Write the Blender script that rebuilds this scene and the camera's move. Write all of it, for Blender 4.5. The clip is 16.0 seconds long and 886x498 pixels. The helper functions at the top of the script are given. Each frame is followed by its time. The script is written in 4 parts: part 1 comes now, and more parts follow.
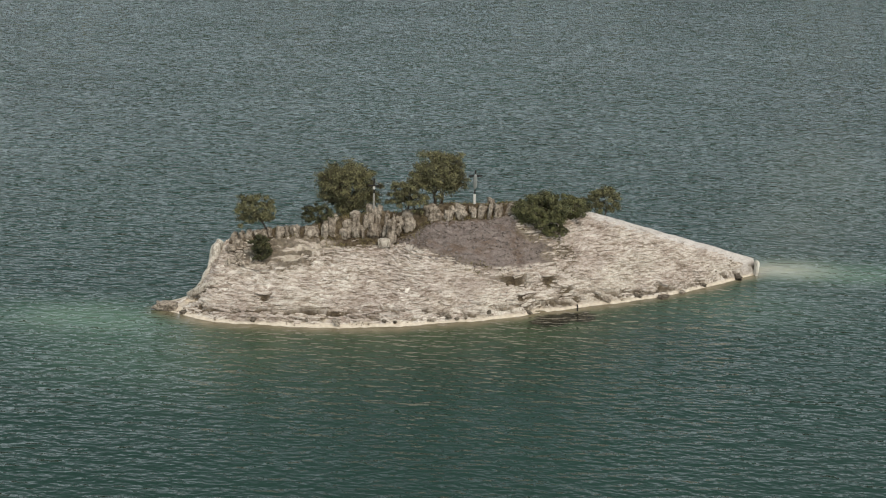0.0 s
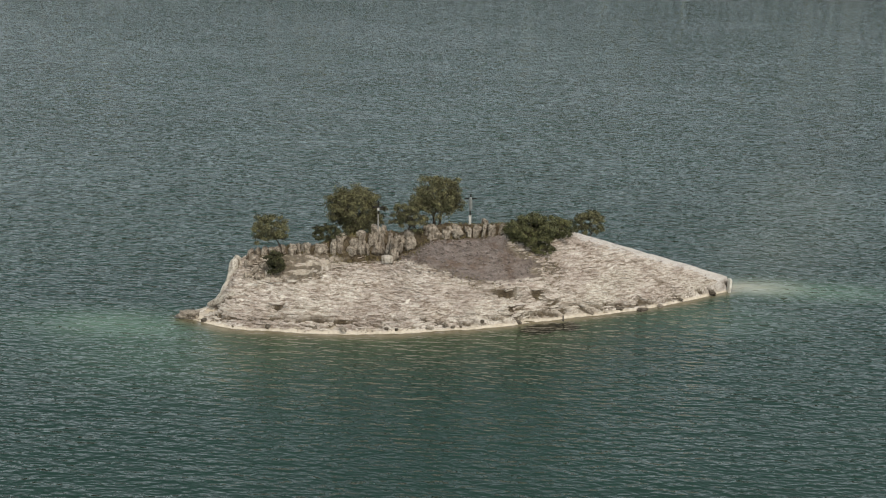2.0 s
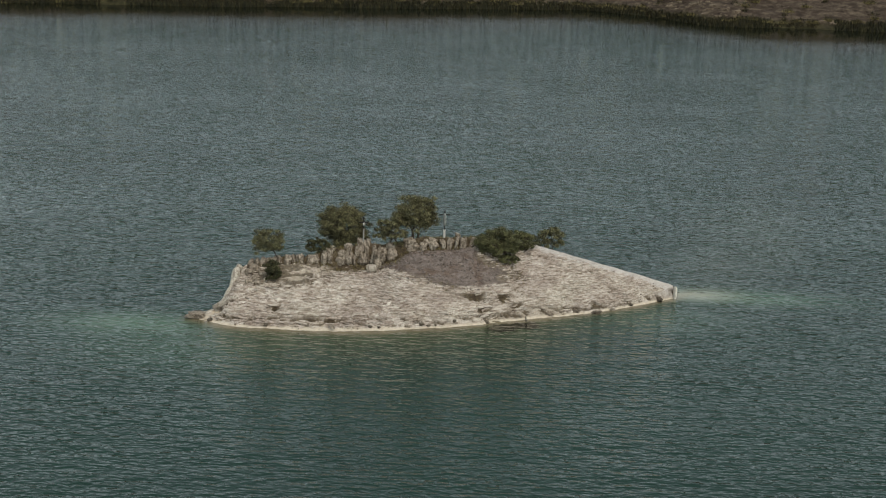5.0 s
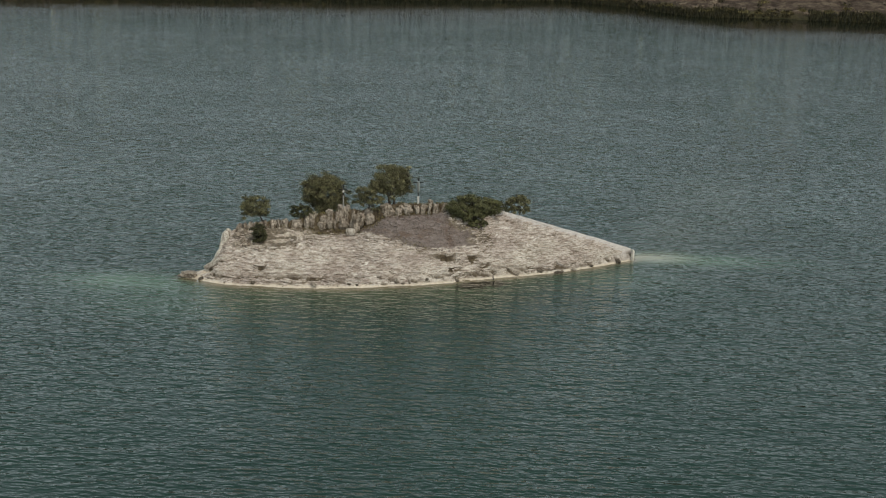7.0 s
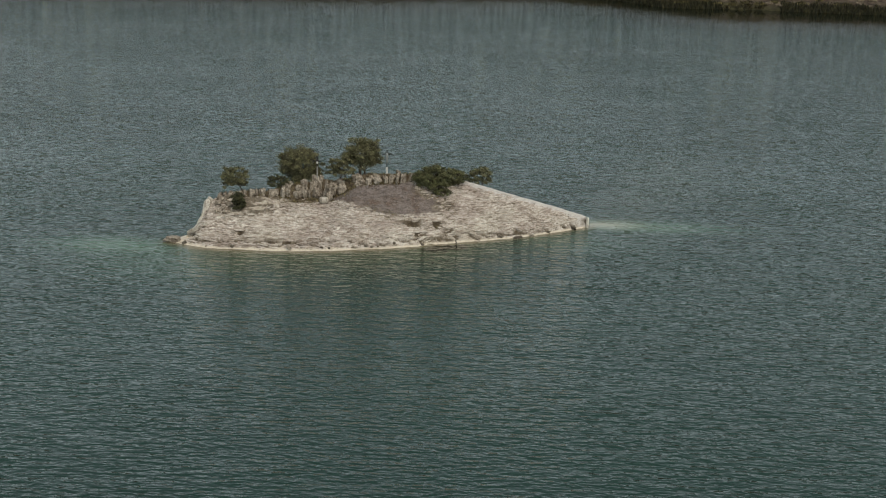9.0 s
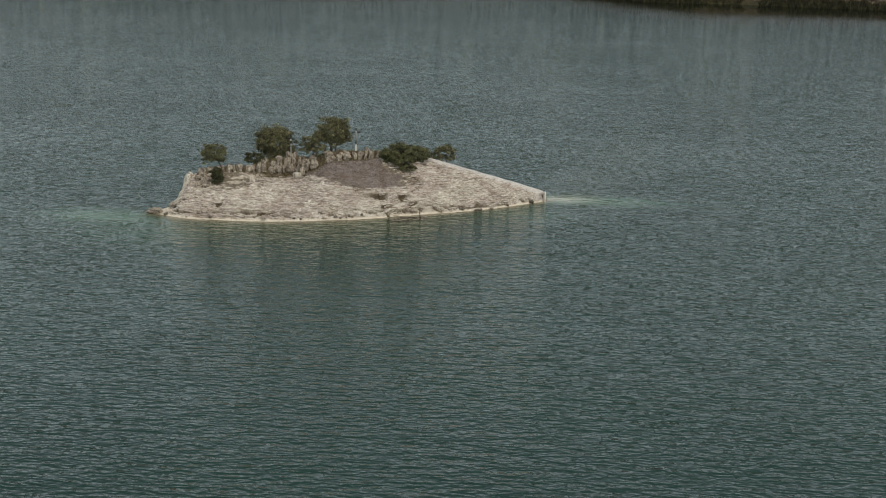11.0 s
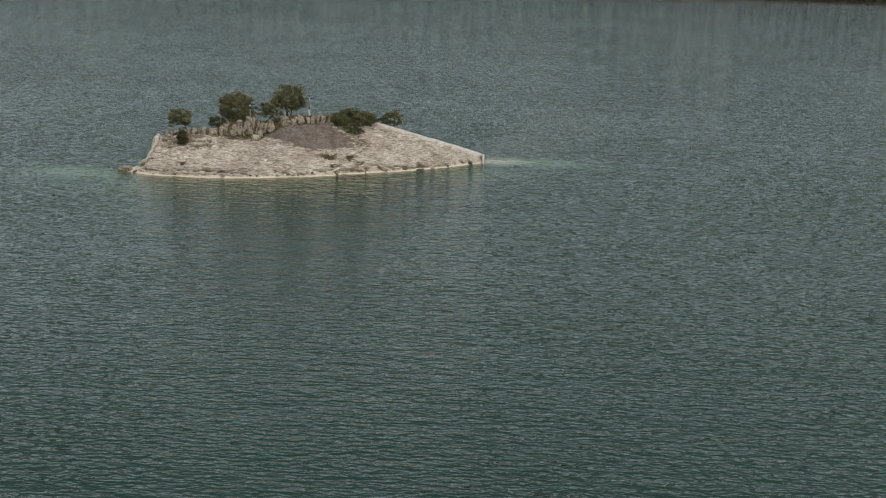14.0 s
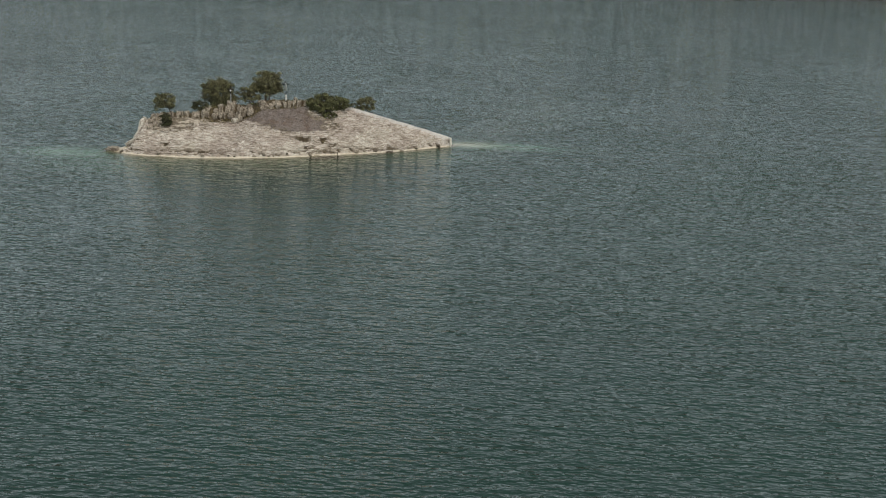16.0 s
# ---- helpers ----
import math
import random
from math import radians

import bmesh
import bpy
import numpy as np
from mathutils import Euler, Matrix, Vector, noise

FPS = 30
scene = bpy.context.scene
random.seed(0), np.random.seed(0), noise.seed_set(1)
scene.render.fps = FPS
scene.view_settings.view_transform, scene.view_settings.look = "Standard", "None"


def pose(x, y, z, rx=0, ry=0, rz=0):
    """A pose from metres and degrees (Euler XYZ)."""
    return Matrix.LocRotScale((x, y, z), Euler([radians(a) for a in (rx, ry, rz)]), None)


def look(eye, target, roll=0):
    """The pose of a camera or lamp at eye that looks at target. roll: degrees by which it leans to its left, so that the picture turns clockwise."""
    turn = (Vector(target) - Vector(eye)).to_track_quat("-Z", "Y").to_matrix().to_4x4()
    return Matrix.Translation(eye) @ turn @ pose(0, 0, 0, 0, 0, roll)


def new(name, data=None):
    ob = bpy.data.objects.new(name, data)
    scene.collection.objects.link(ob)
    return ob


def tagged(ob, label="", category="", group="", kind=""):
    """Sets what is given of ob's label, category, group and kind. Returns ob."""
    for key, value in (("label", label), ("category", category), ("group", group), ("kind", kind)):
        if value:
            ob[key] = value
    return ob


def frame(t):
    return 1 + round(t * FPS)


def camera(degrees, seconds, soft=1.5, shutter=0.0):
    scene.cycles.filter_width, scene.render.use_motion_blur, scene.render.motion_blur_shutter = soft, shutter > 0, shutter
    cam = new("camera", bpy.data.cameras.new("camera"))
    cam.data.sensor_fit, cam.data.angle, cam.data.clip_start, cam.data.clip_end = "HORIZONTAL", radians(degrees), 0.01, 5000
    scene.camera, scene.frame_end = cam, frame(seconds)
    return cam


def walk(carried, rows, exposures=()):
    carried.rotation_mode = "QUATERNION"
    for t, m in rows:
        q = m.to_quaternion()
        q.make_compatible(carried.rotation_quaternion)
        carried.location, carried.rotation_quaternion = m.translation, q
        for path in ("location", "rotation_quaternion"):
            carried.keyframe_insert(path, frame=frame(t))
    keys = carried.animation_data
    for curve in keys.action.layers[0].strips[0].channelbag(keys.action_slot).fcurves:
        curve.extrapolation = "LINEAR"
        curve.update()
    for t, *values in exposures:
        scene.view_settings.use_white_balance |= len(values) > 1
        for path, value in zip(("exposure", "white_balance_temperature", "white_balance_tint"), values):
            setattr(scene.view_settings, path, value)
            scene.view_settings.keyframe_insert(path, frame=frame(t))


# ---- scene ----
cam = camera(39.231, 16.0, soft=1.15)

# seconds, eye x y z in metres, yaw and pitch in degrees
PATH = [
    (0, 0.03, -107.21, 48.53, 1.896, -22.128),
    (0.5, 0.48, -110.09, 48.88, 2.031, -22.564),
    (1, 0.92, -113.01, 49.18, 2.135, -22.985),
    (1.5, 1.36, -115.95, 49.43, 2.304, -21.561),
    (2, 1.80, -118.92, 49.63, 2.470, -19.873),
    (2.5, 2.25, -121.91, 49.78, 2.611, -18.149),
    (3, 2.71, -124.92, 49.90, 2.670, -17.039),
    (3.5, 3.19, -127.96, 49.98, 2.601, -17.065),
    (4, 3.70, -131.01, 50.03, 2.499, -17.057),
    (6.5, 6.89, -146.50, 49.94, 2.014, -17.244),
    (7, 7.71, -149.63, 49.88, 1.902, -17.293),
    (7.5, 8.59, -152.76, 49.82, 1.803, -17.320),
    (8, 9.56, -155.90, 49.75, 1.699, -17.347),
    (8.5, 10.61, -159.03, 49.69, 1.624, -17.411),
    (9, 11.76, -162.17, 49.64, 1.533, -17.435),
    (11.5, 19.11, -177.78, 49.60, 1.580, -17.536),
    (12, 20.95, -180.88, 49.66, 1.642, -17.661),
    (12.5, 22.92, -183.96, 49.77, 1.772, -17.706),
    (13, 25.05, -187.02, 49.90, 1.950, -17.765),
    (13.5, 27.32, -190.07, 50.08, 2.132, -17.901),
    (14, 29.75, -193.09, 50.31, 2.357, -18.013),
    (14.5, 32.35, -196.10, 50.58, 2.649, -18.093),
    (15, 35.11, -199.08, 50.90, 2.974, -18.160),
    (15.5, 38.06, -202.03, 51.29, 3.396, -18.216),
    (16, 41.19, -204.96, 51.73, 3.826, -18.320),
]
ROLL = 1.691


def eye_row(t, x, y, z, yaw, pitch):
    return t, Matrix.Translation((x, y, z)) @ pose(0, 0, 0, 90 + pitch, 0, yaw) @ pose(0, 0, 0, 0, 0, ROLL)


walk(cam, [eye_row(*row) for row in PATH], exposures=[(0, 0.70, 6500, 10), (0.5, 0.71, 6500, 10), (1.5, 0.73, 6500, 10), (2.5, 0.46, 6500, 9), (3.5, 0.33, 6450, 8), (8.0, 0.33, 6450, 7.5), (16.0, 0.37, 6420, 8)])

# ---- world, sun, exposure ----
SUN_EL, SUN_AZ = 52.0, 152.0     # compass degrees from +y, clockwise
world = bpy.data.worlds.new("overcast_sky")
scene.world = world
world.use_nodes = True
wn, wl = world.node_tree.nodes, world.node_tree.links
wn.clear()
sky = wn.new("ShaderNodeTexSky")
sky.sky_type, sky.sun_disc = "NISHITA", False
sky.sun_elevation, sky.sun_rotation = radians(SUN_EL), radians(SUN_AZ)
sky.air_density, sky.dust_density, sky.ozone_density = 1.0, 1.0, 1.0
grey = wn.new("ShaderNodeHueSaturation")
grey.inputs["Hue"].default_value = 0.465
grey.inputs["Saturation"].default_value = 0.32
back = wn.new("ShaderNodeBackground")
back.inputs["Strength"].default_value = 0.15
wout = wn.new("ShaderNodeOutputWorld")
wl.new(sky.outputs[0], grey.inputs["Color"])
wl.new(grey.outputs[0], back.inputs["Color"])
wl.new(back.outputs[0], wout.inputs["Surface"])
sun = new("sun", bpy.data.lights.new("sun", "SUN"))
sun.data.energy, sun.data.angle, sun.data.color = 1.0, radians(16), (1.0, 0.83, 0.62)
az, el = radians(SUN_AZ), radians(SUN_EL)
sun.matrix_world = look((0, 0, 60), Vector((0, 0, 60)) - Vector((math.sin(az) * math.cos(el), math.cos(az) * math.cos(el), math.sin(el))))


# ---- materials ----
class Nodes:
    """A small builder for one node material."""

    def __init__(self, name, rough=0.9, spec=0.3):
        self.mat = bpy.data.materials.new(name)
        self.mat.use_nodes = True
        self.tree = self.mat.node_tree
        self.bsdf = self.tree.nodes["Principled BSDF"]
        self.bsdf.inputs["Roughness"].default_value = rough
        self.bsdf.inputs["Specular IOR Level"].default_value = spec

    def add(self, kind, **values):
        node = self.tree.nodes.new(kind)
        for key, value in values.items():
            node.inputs[key.replace("_", " ")].default_value = value
        return node

    def link(self, a, b):
        self.tree.links.new(a, b)

    def coords(self, scale=(1, 1, 1), turn=0.0):
        geo = self.add("ShaderNodeNewGeometry")
        m = self.add("ShaderNodeMapping", Scale=scale, Rotation=(0, 0, radians(turn)))
        self.link(geo.outputs["Position"], m.inputs["Vector"])
        return m.outputs[0]

    def noise(self, scale, detail=5, rough=0.6, stretch=(1, 1, 1), turn=0.0):
        n = self.add("ShaderNodeTexNoise", Scale=scale, Detail=detail, Roughness=rough)
        self.link(self.coords(stretch, turn), n.inputs["Vector"])
        return n.outputs["Fac"]

    def ramp(self, fac, stops):
        r = self.add("ShaderNodeValToRGB")
        e = r.color_ramp.elements
        while len(e) < len(stops):
            e.new(0.5)
        for el_, (p, c) in zip(e, stops):
            el_.position, el_.color = p, (*c, 1)
        self.link(fac, r.inputs["Fac"])
        return r.outputs["Color"]

    def mix(self, fac, a, b, mode="MIX"):
        m = self.tree.nodes.new("ShaderNodeMix")
        m.data_type, m.blend_type = "RGBA", mode
        for sock, value in ((m.inputs[0], fac), (m.inputs[6], a), (m.inputs[7], b)):
            if isinstance(value, (int, float)):
                sock.default_value = value
            elif isinstance(value, tuple):
                sock.default_value = (*value, 1)
            else:
                self.link(value, sock)
        return m.outputs[2]

    def attr(self, name):
        a = self.tree.nodes.new("ShaderNodeAttribute")
        a.attribute_name = name
        return a.outputs["Fac"]

    def math(self, op, a, b=0.0):
        m = self.tree.nodes.new("ShaderNodeMath")
        m.operation = op
        for sock, value in zip(m.inputs, (a, b)):
            if isinstance(value, (int, float)):
                sock.default_value = value
            else:
                self.link(value, sock)
        return m.outputs[0]

    def bump(self, height, strength, distance, under=None):
        b = self.add("ShaderNodeBump", Strength=strength, Distance=distance)
        self.link(height, b.inputs["Height"])
        if under is not None:
            self.link(under, b.inputs["Normal"])
        return b.outputs[0]

    def done(self, colour=None, normal=None):
        if colour is not None:
            if isinstance(colour, tuple):
                self.bsdf.inputs["Base Color"].default_value = (*colour, 1)
            else:
                self.link(colour, self.bsdf.inputs["Base Color"])
        if normal is not None:
            self.link(normal, self.bsdf.inputs["Normal"])
        return self.mat


def island_material():
    n = Nodes("layered_limestone", 0.95, 0.2)
    rock = n.ramp(n.noise(0.5, 7, 0.65), [(0.3, (0.485, 0.437, 0.385)), (0.5, (0.595, 0.546, 0.485)), (0.72, (0.72, 0.68, 0.613))])
    bed = n.ramp(n.noise(0.13, 4, 0.6, (1, 1, 2)), [(0.38, (0.80, 0.76, 0.75)), (0.5, (0.93, 0.905, 0.89)), (0.62, (1.0, 1.0, 0.975))])
    rock = n.mix(1.0, rock, bed, "MULTIPLY")
    layer = n.ramp(n.noise(2.0, 6, 0.66, (0.42, 0.8, 3.4)), [(0.36, (0.36, 0.315, 0.265)), (0.45, (0.74, 0.69, 0.64)), (0.53, (1, 1, 1))])
    rock = n.mix(0.85, rock, layer, "MULTIPLY")
    streak = n.ramp(n.noise(4.2, 5, 0.7, (0.5, 0.8, 2.6)), [(0.38, (0.42, 0.38, 0.335)), (0.48, (1, 1, 1))])
    rock = n.mix(0.8, rock, streak, "MULTIPLY")
    # painted shade in the gaps under beds, painted light on their lips
    rock = n.mix(n.math("MULTIPLY", n.attr("joint_dark"), 0.75), rock, n.mix(1.0, rock, (0.44, 0.385, 0.33), "MULTIPLY"))
    rock = n.mix(n.math("MULTIPLY", n.attr("lit_lip"), 0.8), rock, (0.80, 0.755, 0.675))
    pale = n.ramp(n.noise(0.9, 6, 0.65), [(0.32, (0.42, 0.395, 0.365)), (0.6, (0.60, 0.58, 0.55))])
    rock = n.mix(n.math("MULTIPLY", n.attr("bed"), 0.65), rock, pale)
    grain = n.ramp(n.noise(6.0, 4, 0.7), [(0.3, (0.72, 0.70, 0.66)), (0.6, (1, 1, 1))])
    rock = n.mix(0.8, rock, grain, "MULTIPLY")
    gravel = n.ramp(n.noise(2.4, 9, 0.78, (0.6, 1.0, 1.4)), [(0.34, (0.115, 0.094, 0.084)), (0.5, (0.192, 0.159, 0.141)), (0.68, (0.285, 0.243, 0.219))])
    earthy = n.ramp(n.noise(0.55, 5, 0.65, (0.7, 1.0, 1.0)), [(0.38, (0.66, 0.57, 0.48)), (0.52, (1, 1, 1))])
    gravel = n.mix(0.9, gravel, earthy, "MULTIPLY")
    # earth colour, also used to paint the shade in hollows and clefts
    soil_shade = n.ramp(n.noise(2.0, 6, 0.7), [(0.3, (0.030, 0.022, 0.014)), (0.5, (0.08, 0.06, 0.037)), (0.7, (0.20, 0.163, 0.11))])
    sand = n.ramp(n.noise(2.5, 5, 0.7), [(0.3, (0.44, 0.37, 0.28)), (0.6, (0.64, 0.57, 0.46))])
    dust = n.ramp(n.noise(1.6, 7, 0.7), [(0.32, (0.31, 0.262, 0.20)), (0.5, (0.43, 0.378, 0.30)), (0.7, (0.55, 0.495, 0.41))])
    col = n.mix(n.attr("dust"), rock, dust)
    col = n.mix(n.attr("gravel"), col, gravel)
    col = n.mix(n.attr("soil_shade"), col, soil_shade)
    col = n.mix(n.attr("sand"), col, sand)
    nor = n.bump(n.noise(2.2, 7, 0.7, (0.5, 0.9, 3.2)), 0.9, 0.18)
    nor = n.bump(n.noise(9, 4, 0.7), 0.5, 0.04, nor)
    return n.done(col, nor)


def stone_material(name, dark, mid, light, scale=1.6, stain=0.7):
    n = Nodes(name, 0.93, 0.2)
    col = n.ramp(n.noise(scale, 7, 0.68), [(0.3, dark), (0.52, mid), (0.75, light)])
    rnd = n.add("ShaderNodeObjectInfo")
    tone = n.ramp(rnd.outputs["Random"], [(0.0, (0.78, 0.76, 0.73)), (1.0, (1.0, 1.0, 0.98))])
    col = n.mix(1.0, col, tone, "MULTIPLY")
    streak = n.ramp(n.noise(1.2, 6, 0.7, (2.5, 2.5, 0.5)), [(0.40, (0.24, 0.205, 0.165)), (0.50, (1, 1, 1))])
    col = n.mix(stain, col, streak, "MULTIPLY")
    nor = n.bump(n.noise(2.6, 7, 0.7), 0.9, 0.3)
    return n.done(col, nor)


def leaf_material(name, a, b, c):
    n = Nodes(name, 0.75, 0.25)
    geo = n.add("ShaderNodeNewGeometry")
    col = n.ramp(geo.outputs["Random Per Island"], [(0.0, a), (0.55, b), (1.0, c)])
    big = n.ramp(n.noise(1.5, 3), [(0.36, (0.55, 0.54, 0.5)), (0.64, (1.25, 1.22, 1.08))])
    col = n.mix(1.0, col, big, "MULTIPLY")
    n.bsdf.inputs["Transmission Weight"].default_value = 0.0
    return n.done(col)


def bark_material():
    n = Nodes("grey_brown_bark", 0.95, 0.15)
    col = n.ramp(n.noise(4, 6, 0.7, (2, 2, 0.5)), [(0.3, (0.035, 0.027, 0.02)), (0.7, (0.12, 0.095, 0.07))])
    return n.done(col, n.bump(n.noise(9, 5, 0.7, (2, 2, 0.4)), 0.8, 0.03))


def water_material():
    n = Nodes("lake_water", 0.03, 0.5)
    n.bsdf.inputs["IOR"].default_value = 1.333
    deep = n.ramp(n.noise(0.02, 4, 0.6), [(0.3, (0.0074, 0.0258, 0.0182)), (0.7, (0.0104, 0.0330, 0.0228))])
    murk = n.ramp(n.noise(0.25, 5, 0.6), [(0.3, (0.055, 0.112, 0.070)), (0.7, (0.092, 0.155, 0.098))])
    milk = n.ramp(n.noise(0.5, 5, 0.6), [(0.3, (0.30, 0.31, 0.24)), (0.7, (0.38, 0.38, 0.30))])
    col = n.mix(n.attr("shallow"), deep, murk)
    # olive tint that paints the islet's reflection into the water
    olive = n.ramp(n.noise(0.3, 5, 0.6), [(0.3, (0.038, 0.052, 0.024)), (0.7, (0.075, 0.088, 0.045))])
    col = n.mix(n.attr("olive"), col, olive)
    weed = n.ramp(n.noise(1.2, 6, 0.7), [(0.35, (0.006, 0.005, 0.003)), (0.65, (0.03, 0.025, 0.016))])
    col = n.mix(n.attr("weed"), col, weed)
    silt = n.ramp(n.noise(0.6, 5, 0.6), [(0.3, (0.15, 0.118, 0.072)), (0.7, (0.25, 0.20, 0.13))])
    col = n.mix(n.attr("silt"), col, silt)
    col = n.mix(n.attr("milky"), col, milk)
    # dark reflection of the far bank, painted into the water's colour
    reflection_dark = n.ramp(n.noise(0.08, 4, 0.6), [(0.3, (0.006, 0.007, 0.004)), (0.7, (0.012, 0.011, 0.006))])
    col = n.mix(n.attr("bank_reflection"), col, reflection_dark)
    gust = n.math("ADD", 0.55, n.math("MULTIPLY", 0.9, n.noise(0.035, 3, 0.6, (0.5, 1.0, 1.0), -2)))
    live = n.math("MULTIPLY", gust, n.math("SUBTRACT", 1.0, n.attr("calm")))
    nor = None
    for scale, detail, stretch, turn, high in ((0.22, 2, 0.45, 3, 0.20), (0.62, 2, 0.36, -2, 0.17), (1.35, 1, 0.38, 2.5, 0.185), (2.6, 1, 0.40, -1.2, 0.125), (3.6, 1, 1.0, 20, 0.022)):
        nor = n.bump(n.math("MULTIPLY", n.noise(scale, detail, 0.5, (stretch, 1.0, 1.0), turn), live), 1.0, high, nor)
    return n.done(col, nor)


def land_material():
    n = Nodes("dry_hillside", 0.95, 0.15)
    earth = n.ramp(n.noise(0.35, 8, 0.75, (0.8, 1, 3)), [(0.36, (0.020, 0.014, 0.010)), (0.5, (0.058, 0.043, 0.031)), (0.64, (0.125, 0.10, 0.072))])
    scrub = n.ramp(n.noise(0.3, 7, 0.7), [(0.35, (0.02, 0.02, 0.011)), (0.6, (0.06, 0.055, 0.026))])
    col = n.mix(n.attr("scrub"), earth, scrub)
    return n.done(col, n.bump(n.noise(0.6, 8, 0.7), 0.8, 0.5))


ISLAND = island_material()
STONE = stone_material("weathered_limestone", (0.10, 0.080, 0.060), (0.40, 0.348, 0.285), (0.62, 0.56, 0.47), 3.4)
PALE = stone_material("pale_limestone", (0.42, 0.375, 0.315), (0.60, 0.555, 0.48), (0.74, 0.70, 0.62))
BLEACHED = stone_material("bleached_limestone", (0.56, 0.51, 0.44), (0.72, 0.68, 0.60), (0.80, 0.77, 0.70), 1.6, 0.2)
DARK = stone_material("wet_dark_stone", (0.08, 0.068, 0.052), (0.17, 0.145, 0.115), (0.30, 0.265, 0.215))
SCREE = stone_material("grey_scree", (0.13, 0.107, 0.095), (0.23, 0.195, 0.178), (0.34, 0.30, 0.275), 2.2, 0.4)
LEAF_OLIVE = leaf_material("olive_leaves", (0.060, 0.052, 0.030), (0.112, 0.112, 0.058), (0.20, 0.190, 0.105))
LEAF_PALE = leaf_material("pale_green_leaves", (0.060, 0.060, 0.032), (0.110, 0.109, 0.058), (0.20, 0.193, 0.108))
LEAF_GREEN = leaf_material("green_leaves", (0.045, 0.046, 0.021), (0.090, 0.096, 0.045), (0.165, 0.162, 0.080))
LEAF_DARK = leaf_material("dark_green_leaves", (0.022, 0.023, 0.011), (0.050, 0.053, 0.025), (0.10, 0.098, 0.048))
BARK = bark_material()
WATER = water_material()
LAND = land_material()


# ---- noise on arrays ----
def hashed(ix, iy, seed):
    h = (ix * 374761393 + iy * 668265263 + seed * 974711) & 0xFFFFFFFF
    h = ((h ^ (h >> 13)) * 1274126177) & 0xFFFFFFFF
    return ((h ^ (h >> 16)) & 0xFFFF) / 65535.0


def value_noise(x, y, seed=0):
    ix, iy = np.floor(x).astype(np.int64), np.floor(y).astype(np.int64)
    fx, fy = x - ix, y - iy
    fx, fy = fx * fx * (3 - 2 * fx), fy * fy * (3 - 2 * fy)
    a, b = hashed(ix, iy, seed), hashed(ix + 1, iy, seed)
    c, d = hashed(ix, iy + 1, seed), hashed(ix + 1, iy + 1, seed)
    return (a + (b - a) * fx) * (1 - fy) + (c + (d - c) * fx) * fy - 0.5


def fbm(x, y, octaves=4, seed=0):
    total, gain = 0.0, 1.0
    for k in range(octaves):
        total = total + gain * value_noise(x * 2.0**k + 17.3 * k, y * 2.0**k - 9.1 * k, seed + k)
        gain *= 0.5
    return total


def smooth(a, b, x):
    s = np.clip((x - a) / (b - a), 0, 1)
    return s * s * (3 - 2 * s)


def gentle(table, x, width=0.9):
    """A softened line through a small plan table of x, value."""
    tx, tv = zip(*table)
    return sum(np.interp(x + d * width, tx, tv) for d in (-1, -0.5, 0, 0.5, 1)) / 5


# ---- the islet's plan ----
FRONT = [(-30.2, -5.2), (-28, -5.8), (-26, -6.8), (-22.5, -7.6), (-17.4, -7.9), (-12, -7.7), (-7.3, -6.9), (-2.3, -5.6),
         (2.8, -4.0), (8.1, -1.7), (13.5, 0.4), (19.2, 3.1), (23.4, 5.7), (27.2, 8.4), (29.2, 10.8)]
CREST = [(-30.2, -4.9), (-28, -4.4), (-26.5, -2.8), (-25.2, -0.8), (-24.5, 0.7), (-20, 1.8), (-14, 3.0), (-10.5, 3.5),
         (-1, 3.8), (2.4, 4.5), (6, 6.2), (10, 8.0), (13.5, 8.5), (19, 8.5), (24.5, 8.8), (27.5, 9.5), (29.2, 11.0)]
SLOPE_TOP = [(-30.2, 0.1), (-28, 0.12), (-26.8, 0.3), (-26, 0.9), (-25.2, 2.9), (-24.6, 4.3), (-20, 4.8), (-17, 4.9), (-13, 4.5), (-8.5, 4.4),
             (-6.5, 5.3), (-5, 6.2), (-1, 6.7), (2.4, 7.0), (6, 7.1), (10, 6.3), (13.5, 5.3), (19, 3.9), (25, 2.2), (27.5, 1.4), (29.0, 0.0)]
CAP = [(-30.2, 0), (-24.6, 0.1), (-20, 0.6), (-17, 0.7), (-14, 1.7), (-10.5, 2.5), (-8.5, 2.6), (-5, 1.5), (-1, 1.5), (2.4, 1.0), (5, 0.2), (8, 0)]


def front(x):
    return gentle(FRONT, x) + 0.35 * value_noise(x * 0.5, x * 0 + 3.3, 41) + 0.2 * value_noise(x * 1.7, x * 0 + 8.3, 42)


def crest(x):
    return gentle(CREST, x, 0.5) + 0.3 * value_noise(x * 0.6, x * 0 + 1.3, 43)


